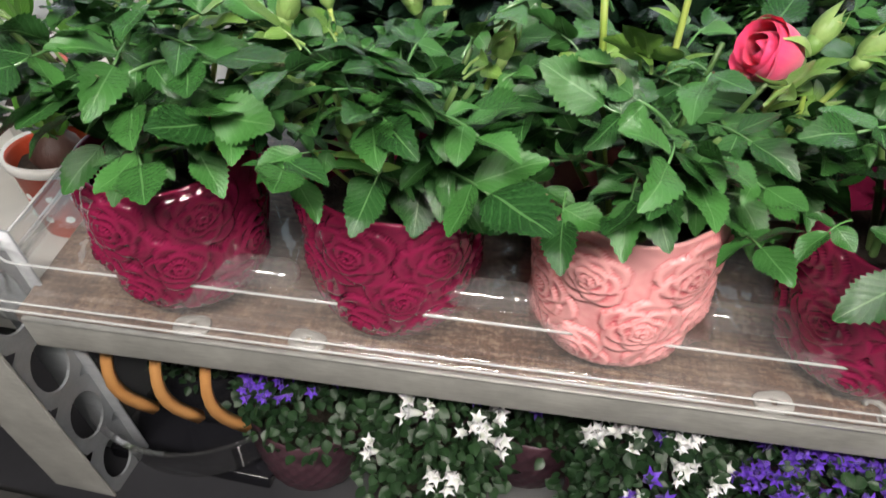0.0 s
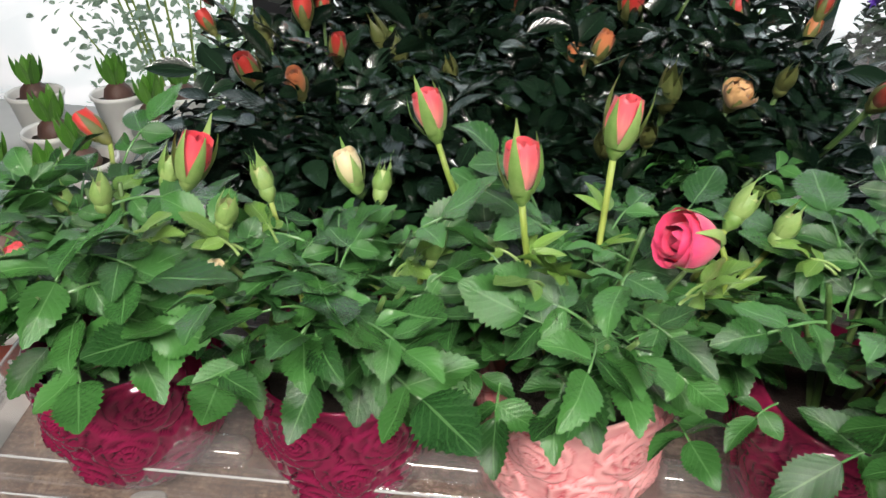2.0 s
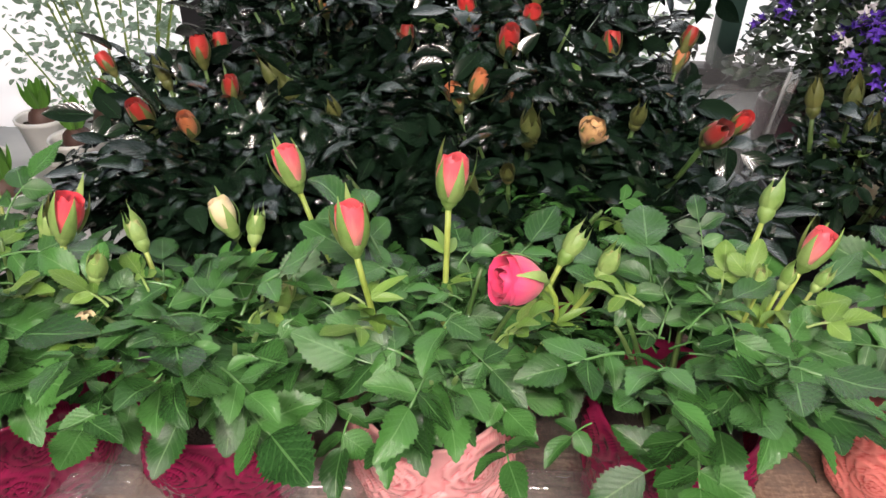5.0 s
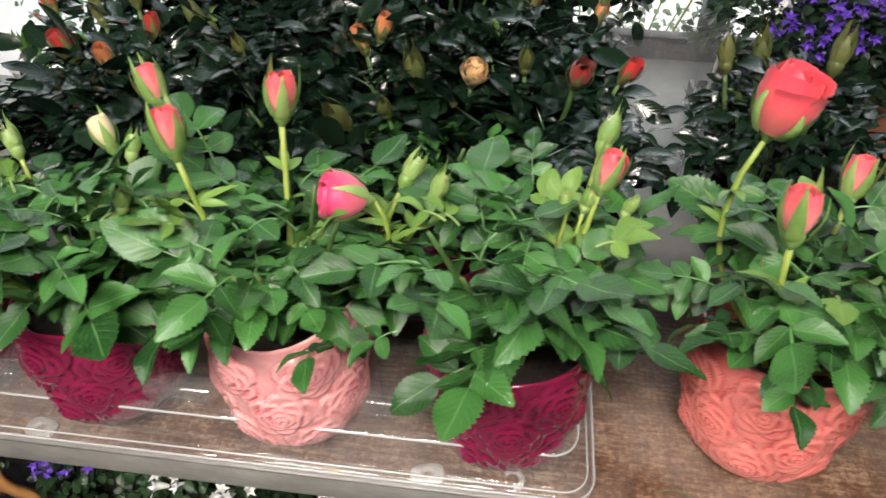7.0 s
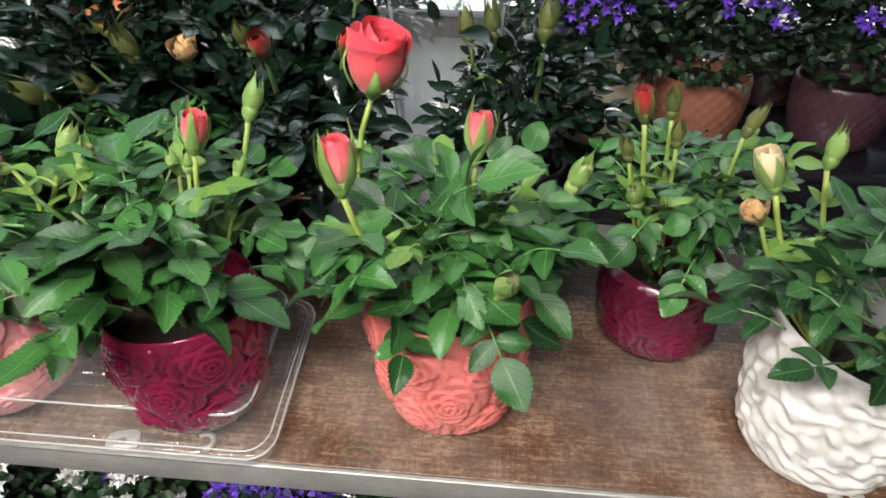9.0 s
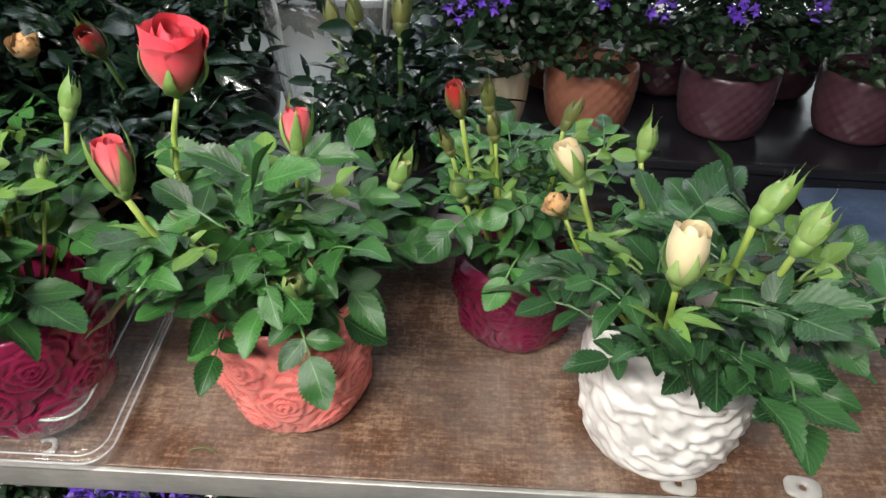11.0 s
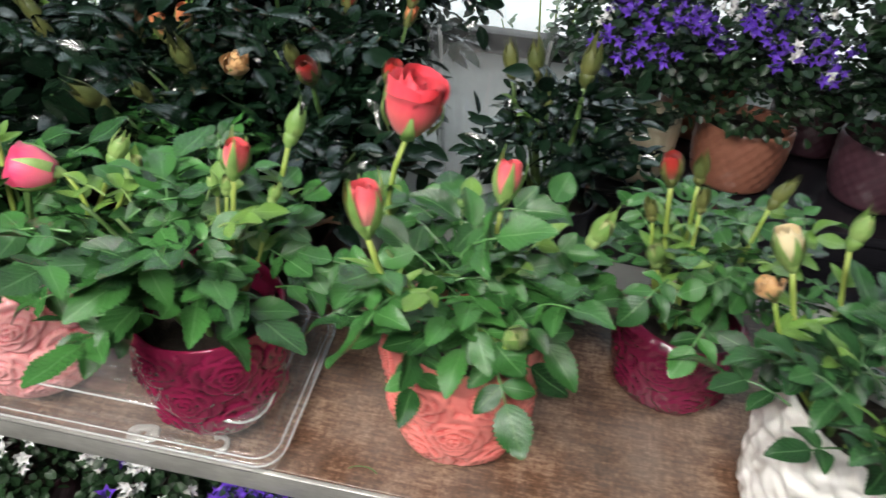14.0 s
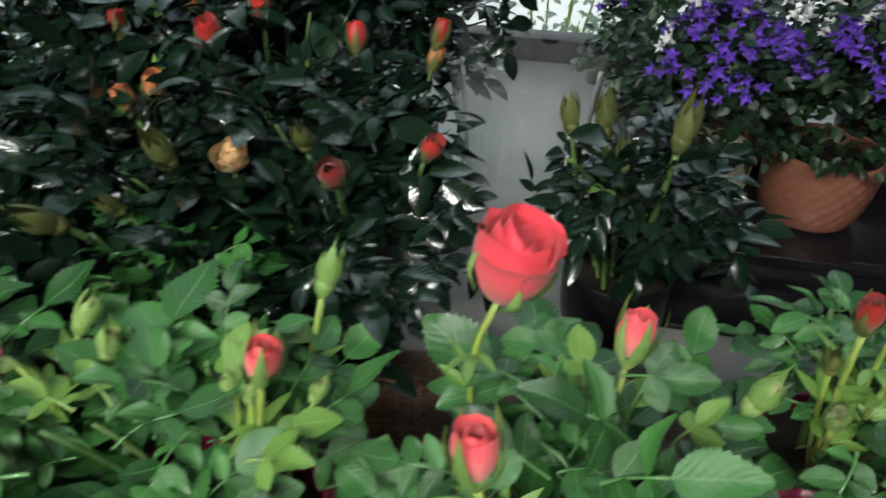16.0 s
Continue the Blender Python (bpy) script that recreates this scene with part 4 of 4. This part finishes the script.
# ------------------------------------------------------------------ roses on the bench, their leaves darkened for shade
P_BACK = pot_mesh("plain", 13, M_BLACK_PLASTIC, 0.045, 0.058, 0.10, n=40, rows=8)
BACK = "dark-leaved roses on the bench"
BACK_FLOWERS = {
    (-0.14, 0.38): [("deep", (-0.189, 0.278, 1.047), 1.15), ("orange", (-0.144, 0.278, 1.039), 1.05), ("deep", (-0.122, 0.338, 1.057), 0.95), ("scarlet", (-0.177, 0.398, 1.077), 1.0), ("scarlet", (-0.166, 0.428, 1.079), 0.8), ("closed", (-0.215, 0.378, 1.057), 1.0), ("scarlet", (-0.278, 0.378, 1.067), 0.8)],
    (-0.06, 0.56): [("scarlet", (-0.124, 0.578, 1.117), 1.0), ("orange", (-0.063, 0.528, 1.107), 0.95), ("closed", (-0.013, 0.578, 1.117), 0.9)],
    (0.04, 0.42): [("closed", (-0.078, 0.368, 1.062), 1.2), ("closed", (-0.058, 0.358, 1.052), 1.2), ("deep", (0.051, 0.458, 1.087), 0.95), ("closed", (0.001, 0.308, 1.052), 1.0), ("orange", (0.139, 0.365, 1.068), 1.05), ("closed", (0.035, 0.478, 1.055), 0.9)],
    (0.16, 0.57): [("scarlet", (0.121, 0.496, 1.112), 1.0), ("scarlet", (0.171, 0.436, 1.094), 1.2), ("scarlet", (0.196, 0.496, 1.103), 1.1), ("cream", (0.117, 0.596, 1.128), 0.75), ("scarlet", (0.203, 0.546, 1.128), 0.9)],
    (0.20, 0.38): [("dry", (0.256, 0.280, 1.058), 1.05), ("closed", (0.199, 0.276, 1.056), 1.3), ("closed", (0.147, 0.196, 1.038), 1.3), ("closed", (0.181, 0.226, 1.038), 0.9), ("orange", (0.123, 0.351, 1.058), 1.0)],
    (0.295, 0.45): [("scarlet", (0.296, 0.496, 1.078), 1.0), ("deep", (0.357, 0.243, 1.078), 1.15), ("orange", (0.377, 0.496, 1.068), 0.85), ("deep", (0.382, 0.496, 1.093), 0.9), ("closed", (0.305, 0.316, 1.063), 1.0), ("scarlet", (0.406, 0.336, 1.053), 0.9)],
}
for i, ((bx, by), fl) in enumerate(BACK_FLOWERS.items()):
    rose_plant("potted_rose", "rose with small red and orange buds, leaves darkened for shade", BACK, (bx, by, Z0 - 0.004), P_BACK, LEAVES["dark"], 200 + i, 62, 0.15 - 0.03 * (bx > 0.28), 0.265 + 0.06 * (by > 0.5), [(q, r, s, None) for q, r, s in fl], 1, 0.088, 30 * i, M_STEM_DARK, -0.04, 1.15)
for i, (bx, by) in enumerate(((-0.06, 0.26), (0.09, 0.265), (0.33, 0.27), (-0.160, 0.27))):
    rose_plant("potted_rose", "rose without flowers in a dark pot, leaves darkened for shade", BACK, (bx, by, board_height(bx, by)), P_BACK, LEAVES["dark"], 260 + i, 40, 0.12 - 0.03 * (i == 3), 0.19 - 0.02 * (i == 3), (), 1, 0.088, 50 * i, M_STEM_DARK, -0.02, 1.15, TILT)
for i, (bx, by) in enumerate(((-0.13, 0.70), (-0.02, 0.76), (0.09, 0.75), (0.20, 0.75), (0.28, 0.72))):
    rose_plant("potted_rose", "tall rose at the back of the bench, leaves darkened for shade", BACK, (bx, by, Z0 - 0.004), P_BACK, LEAVES["dark"], 280 + i, 62, 0.15, 0.42, (), 1, 0.088, 50 * i, M_STEM_DARK, -0.02, 1.15)
rose_plant("potted_rose", "bushy rose with closed buds on the shelf, leaves darkened for shade", BACK, (0.596, 0.430, Z0 - 0.004), P_BACK, LEAVES["dark"], 230, 42, 0.085, 0.220, [("closed", (0.556, 0.42, 1.055), 1.25, None), ("closed", (0.525, 0.44, 1.045), 1.2, (-0.2, 0, 1)), ("closed", (0.615, 0.37, 1.075), 1.3, (0.1, 0, 1)), ("closed", (0.575, 0.40, 1.03), 1.0, None)], 2, 0.088, 0, M_STEM_DARK, -0.02)

# ------------------------------------------------------------------ bellflowers


def bell_mesh(material, seed):
    """A small cluster of three five-pointed bellflowers opening along +z."""
    rnd = random.Random(seed)
    bm = bmesh.new()
    uv = bm.loops.layers.uv.new("UVMap")
    for c in range(3):
        k = rnd.uniform(0.62, 0.85)
        m = pose(0.011 * math.cos(2.1 * c), 0.011 * math.sin(2.1 * c), rnd.uniform(-0.008, 0.004), rnd.uniform(-45, 45), rnd.uniform(-45, 45), rnd.uniform(0, 72)) @ Matrix.Scale(k, 4)
        rings = []
        for r, z, star in ((0.0015, 0, 0), (0.0042, 0.006, 0), (0.0056, 0.014, 0.10), (0.0082, 0.021, 0.45), (0.0120, 0.025, 0.85)):
            ring = []
            for i in range(10):
                q = r * (1 + star * (0.5 if i % 2 == 0 else -0.42))
                ring.append((bm.verts.new(m @ Vector((q * math.cos(i * math.pi / 5), q * math.sin(i * math.pi / 5), z - (0.004 if i % 2 and star > 0.6 else 0)))), (i / 10, z / 0.025)))
            rings.append(ring)
        for a, b in zip(rings, rings[1:]):
            for i in range(10):
                q = [a[i], a[(i + 1) % 10], b[(i + 1) % 10], b[i]]
                fc = bm.faces.new([x[0] for x in q])
                for lp, x in zip(fc.loops, q):
                    lp[uv].uv = x[1]
    return mesh_of("flower", bm, material)


BELL_V, BELL_W = [bell_mesh(M_PETAL_VIOLET, i) for i in (1, 3, 5)], [bell_mesh(M_PETAL_WHITE, i) for i in (2, 4, 6)]


def bell_foliage(seed, n, r, h):
    """A mound of small rounded leaves on thin stems."""
    rnd = random.Random(seed)
    bm = bmesh.new()
    uv = bm.loops.layers.uv.new("UVMap")
    for i in range(n):
        a, v = i * 2.39996, (i + 0.5) / n
        ang = math.acos(1 - v * 0.92)
        q = r * rnd.uniform(0.55, 1.02)
        p = Vector((q * math.sin(ang) * math.cos(a), q * math.sin(ang) * math.sin(a), h * rnd.uniform(0.65, 1.05) * max(0.0, math.cos(ang)) + 0.026))
        m = Matrix.Translation(p) @ pose(0, 0, 0, 0, 0, math.degrees(a) - 90 + rnd.uniform(-60, 60)) @ pose(0, 0, 0, rnd.uniform(-50, 50), rnd.uniform(-40, 40), 0)
        ln = rnd.uniform(0.009, 0.017)
        blade(bm, uv, m, ln, ln * 0.75, 0.2, 0.2, False, 4)
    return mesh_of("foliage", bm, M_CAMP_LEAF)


FOLIAGE = [bell_foliage(300 + i, 1150, 0.092, 0.16) for i in range(3)]


def bellflower(label, place, pot, group, seed, violet, white, soil_z=0.092, k=1.0):
    rnd = random.Random(seed)
    ob = thing("potted_bellflower", label, "potted plant", group, pose(*place))
    if pot:
        part("pot", pot, None, ob, "", pose(0, 0, 0, 0, 0, 25 * seed))
    part("soil", SOIL, None, ob, "", pose(0, 0, soil_z - 0.01))
    part("foliage", FOLIAGE[seed % 3], None, ob, "", pose(0, 0, soil_z - 0.02, 0, 0, 50 * seed) @ Matrix.Scale(k, 4))
    violet, white = int(violet * (1.25 if k > 1 else 1.8)), int(white * 1.3)
    for i in range(violet + white):
        a, e = rnd.uniform(0, 6.28), rnd.uniform(0.05, 0.95)
        q = 0.095 * k
        p = Vector((q * math.sin(e) * math.cos(a), q * math.sin(e) * math.sin(a), soil_z - 0.015 + 0.165 * k * math.cos(e)))
        d = (Vector((p.x, p.y, 0.05)) + Vector((rnd.uniform(-0.03, 0.03), rnd.uniform(-0.05, 0.01), 0))).to_track_quat("Z", "Y").to_matrix().to_4x4()
        part("flower", (BELL_V if i < violet else BELL_W)[i % 3], None, ob, "", Matrix.Translation(p) @ d @ Matrix.Scale(rnd.uniform(0.45, 0.85) * (1.0 if k > 1 else 0.95), 4))
    return ob


BL = "bellflowers on the bench"
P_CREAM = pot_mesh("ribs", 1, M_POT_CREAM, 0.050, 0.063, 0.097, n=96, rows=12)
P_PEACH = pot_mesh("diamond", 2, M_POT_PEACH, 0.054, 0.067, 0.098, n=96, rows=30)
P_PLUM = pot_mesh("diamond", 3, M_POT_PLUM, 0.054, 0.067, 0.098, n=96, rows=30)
ZR = Z0 + 0.045
bellflower("violet bellflower mound in a ribbed cream pot", (0.690, 0.64, ZR), P_CREAM, BL, 1, 46, 4, k=1.15)
bellflower("violet bellflower spreading behind the cream pot", (0.655, 0.775, ZR), P_PLUM, BL, 9, 26, 3, k=1.35)
bellflower("violet bellflower in a peach embossed pot", (0.845, 0.665, ZR), P_PEACH, BL, 2, 26, 8, k=1.1)
bellflower("violet bellflower in a plum quilted pot", (1.045, 0.675, ZR), P_PLUM, BL, 3, 34, 0, k=1.15)
bellflower("violet bellflower in a plum pot darkened for shade", (1.245, 0.685, ZR), P_PLUM, BL, 4, 30, 0, k=1.15)
bellflower("white bellflower in a peach embossed pot", (0.80, 0.84, ZR), P_PEACH, BL, 5, 4, 44, k=1.35)
bellflower("white and violet bellflower in the second row on the bench", (0.98, 0.84, ZR), P_PLUM, BL, 6, 10, 26, k=1.45)
bellflower("white and violet bellflower in the second row on the bench", (1.17, 0.85, ZR), P_PLUM, BL, 7, 8, 24, k=1.45)
bellflower("violet bellflower in the second row on the bench", (1.37, 0.85, ZR), P_PLUM, BL, 8, 14, 0, k=1.45)

# black tray under the bellflowers and the blue-grey film beside it
bt = thing("black_tray", "glossy black plastic tray in front of the bellflower pots", "plastic tray")
part("deck", boxed(0.585, 1.70, 0.555, 0.98, Z0 - 0.004, ZR, bevel=0.003), M_BLACK_PLASTIC, bt)
part("lip", boxed(0.585, 1.70, 0.548, 0.560, ZR - 0.010, ZR + 0.004, bevel=0.0015), M_BLACK_PLASTIC, bt)
part("apron", boxed(0.64, 1.70, 0.452, 0.548, Z0 - 0.004, Z0 + 0.004, bevel=0.0015), M_BLACK_PLASTIC, bt)
bm = bmesh.new()
gx, gy = 14, 12
grid = [[bm.verts.new((1.13 + 0.5 * i / gx, 0.42 + 0.36 * j / gy - 0.04 * i / gx, Z0 + 0.016 + 0.06 * (j / gy) ** 2 * (i / gx) + 0.012 * noise.noise(Vector((i * 0.5, j * 0.4, 1))))) for j in range(gy + 1)] for i in range(gx + 1)]
for i in range(gx):
    for j in range(gy):
        bm.faces.new((grid[i][j], grid[i + 1][j], grid[i + 1][j + 1], grid[i][j + 1]))
sheet = part("plastic_sheet", bm, M_BLUE_SHEET)
so = sheet.modifiers.new("thick", "SOLIDIFY")
so.thickness = 0.002
tagged(sheet, "shiny blue-grey plastic sheet sagging behind the shelf", "plastic sheet")


def sleeve(place, r0, r1, h, seed):
    """A cone of clear film with soft pleats, and two added whitish tubes for its edge highlights."""
    rnd = random.Random(seed)
    n = 40
    fold = [rnd.uniform(-0.05, 0.05) for _ in range(n)]

    def at(a, v):
        k = fold[int(round(a / (2 * math.pi) * n)) % n]
        r = (r0 + (r1 - r0) * v) * (1 + k * v * 1.6)
        return Vector((r * math.cos(a), r * math.sin(a), h * v + 0.2 * k * (v > 0.99)))

    ob = thing("plastic_sleeve", "crinkled clear plastic flower sleeve with painted edge highlights", "plastic sleeve", "", pose(*place))
    bm, _ = lathe([(r0 + (r1 - r0) * j / 8, h * j / 8) for j in range(9)], n, lambda p, a, j: at(a, j / 8))
    part("film", bm, M_FILM, ob)
    # whitish tubes stand in for the bright reflections down the film's sides
    for side in (0, n // 2 - 1):
        part("seam", tube(bmesh.new(), [at(2 * math.pi * side / n, j / 8) for j in range(9)], 0.0035, 0.0030, 6), M_BEAD, ob, "whitened streak for the film edge's highlight")
    return ob


sleeve((0.470, 0.60, Z0 - 0.004), 0.060, 0.088, 0.25, 1)

# ------------------------------------------------------------------ hyacinths


def hyacinth(label, place, pot_kind, seed):
    rnd = random.Random(seed)
    ob = thing("potted_hyacinth", label, "potted hyacinth", "hyacinths", pose(*place))
    prof = [(0.030, 0.0), (0.034, 0.004), (0.047, 0.085), (0.0505, 0.087), (0.0515, 0.093), (0.049, 0.096), (0.0455, 0.09), (0.044, 0.07)]
    bm, rings = lathe(prof, 40)
    bm.faces.new(list(reversed(rings[0])))
    pot = part("pot", bm, M_RED_CUP if pot_kind == "red" else M_WHITE_PLASTIC, ob, "red card pot with a white rim" if pot_kind == "red" else "white plastic pot")
    if pot_kind == "red":
        bm, _ = lathe([(0.0475, 0.084), (0.0515, 0.086), (0.0525, 0.093), (0.0495, 0.0975), (0.046, 0.09)], 40)
        part("rim", bm, M_WHITE_PLASTIC, pot, "white rolled rim")
        for i in range(12):
            for zz, off in ((0.03, 0), (0.058, 0.5)):
                a = 2 * math.pi * (i + off) / 12
                r = 0.034 + 0.013 * zz / 0.085 + 0.0012
                bm = bmesh.new()
                bmesh.ops.create_circle(bm, cap_ends=True, segments=12, radius=0.0045)
                part("dot", bm, M_WHITE_PLASTIC, pot, "white dot", Matrix.Translation((r * math.cos(a), r * math.sin(a), zz)) @ Vector((math.cos(a), math.sin(a), -0.14)).to_track_quat("Z", "Y").to_matrix().to_4x4())
    part("soil", SOIL, None, ob, "", pose(0, 0, 0.075) @ Matrix.Scale(0.8, 4))
    bm, _ = lathe([(0.008, 0.0), (0.022, 0.006), (0.027, 0.018), (0.023, 0.032), (0.012, 0.043), (0.006, 0.047)], 24)
    part("bulb", bm, M_BULB, ob, "papery brown bulb", pose(0, 0, 0.070))
    for i in range(9):
        bm = bmesh.new()
        uv = bm.loops.layers.uv.new("UVMap")
        a = i * 137.5
        ln = rnd.uniform(0.048, 0.060) * (1.08 if i < 3 else 1.0)
        blade(bm, uv, pose(0, 0, 0.108, 0, 0, a) @ Matrix.Translation((0, 0.006 + 0.004 * (i > 3), 0)) @ pose(0, 0, 0, 82 - 7 * (i > 3), 0, 0), ln, 0.019, -0.45, 0.03, False, 8)
        part("leaf", bm, M_HYAC, ob)
    return ob


HYACINTHS = [(-0.859, 0.768), (-0.709, 0.801), (-0.589, 0.717), (-0.592, 0.824), (-0.707, 0.610), (-0.592, 0.514), (-0.678, 0.440), (-0.535, 0.274), (-0.800, 0.520), (-0.560, 0.400), (-0.640, 0.300)]
for i, (hx, hy, kk) in enumerate([(x, y, "white") for x, y in HYACINTHS] + [(-0.430, 0.160, "red")]):
    hyacinth("green hyacinth shoots on a bulb in a white pot" if kk == "white" else "hyacinth in a red dotted card pot with white rim", (hx, hy, ZS), kk, 400 + i)

# ------------------------------------------------------------------ lower shelf
LOW = "bellflowers on the lower shelf"
for i, (lx, ly, v, w) in enumerate(((-0.15, 0.10, 34, 0), (-0.05, 0.20, 36, 0), (0.00, 0.06, 2, 34), (0.10, 0.16, 44, 0), (0.21, 0.06, 4, 30), (0.28, 0.16, 40, 0), (0.37, 0.07, 36, 2), (0.50, 0.10, 6, 30), (0.63, 0.08, 34, 4), (0.78, 0.10, 10, 24), (0.92, 0.10, 30, 2))):
    bellflower("violet bellflower on the lower shelf" if v > w else "white bellflower on the lower shelf", (lx, ly, ZL), P_PLUM, LOW, 20 + i, int(v * 1.7) if v > 12 else v, int(w * 0.9), 0.09, 0.92)
bk = thing("plant_basket", "clear plastic planter with tan curved straps", "planter", "", pose(-0.285, 0.12, ZL + 0.02))
# saucer is an added part, its black stands in for the dark below
part("saucer", boxed(-0.10, 0.10, -0.08, 0.10, -0.02, 0.0, bevel=0.004), M_BLACK_PLASTIC, bk)
bm, rings = lathe([(0.095, 0.0), (0.11, 0.02), (0.125, 0.085), (0.133, 0.087), (0.133, 0.093)], 40)
part("bowl", bm, M_FILM, bk)
for i in range(3):
    x = -0.040 + 0.052 * i
    pts = [Vector((x + 0.026 * (t / 8) ** 3, -0.085 - 0.02 * math.sin(math.pi * t / 8), 0.215 - 0.115 * t / 8)) for t in range(9)]
    part("strap", tube(bmesh.new(), pts, 0.007, 0.007, 4), M_TAN, bk, "tan curved strap")
bellflower("white flowers standing in the clear planter", (-0.285, 0.14, ZL + 0.02), P_BACK, LOW, 40, 0, 14, 0.09, 0.8)

# shrub outside the window
rnd = random.Random(77)
for sx, sy, n in ((-1.15, 1.80, 1500), (0.45, 1.95, 600)):
    sh = thing("shrub", "loose shrub outside the window, haze put into its leaf colour", "shrub", "shrubs outside", pose(sx, sy, -0.02))
    bm = bmesh.new()
    tips = []
    for i in range(16):
        a = rnd.uniform(0, 6.28)
        e = Vector((0.42 * math.cos(a) * rnd.uniform(0.3, 1), 0.35 * math.sin(a) * rnd.uniform(0.3, 1), rnd.uniform(0.5, 1.2)))
        tube(bm, bend((0, 0, 0), e, 0.05), 0.008, 0.002, 5)
        tips.append(e)
    part("branches", bm, M_STEM, sh)
    bm = bmesh.new()
    uv = bm.loops.layers.uv.new("UVMap")
    for i in range(n):
        e = tips[i % 16] * rnd.uniform(0.45, 1.05) + Vector((rnd.gauss(0, 0.05), rnd.gauss(0, 0.05), rnd.gauss(0, 0.05)))
        blade(bm, uv, Matrix.Translation(e) @ pose(0, 0, 0, rnd.uniform(-60, 60), rnd.uniform(-60, 60), rnd.uniform(0, 360)), 0.034, 0.019, 0.2, 0.2, False, 4)
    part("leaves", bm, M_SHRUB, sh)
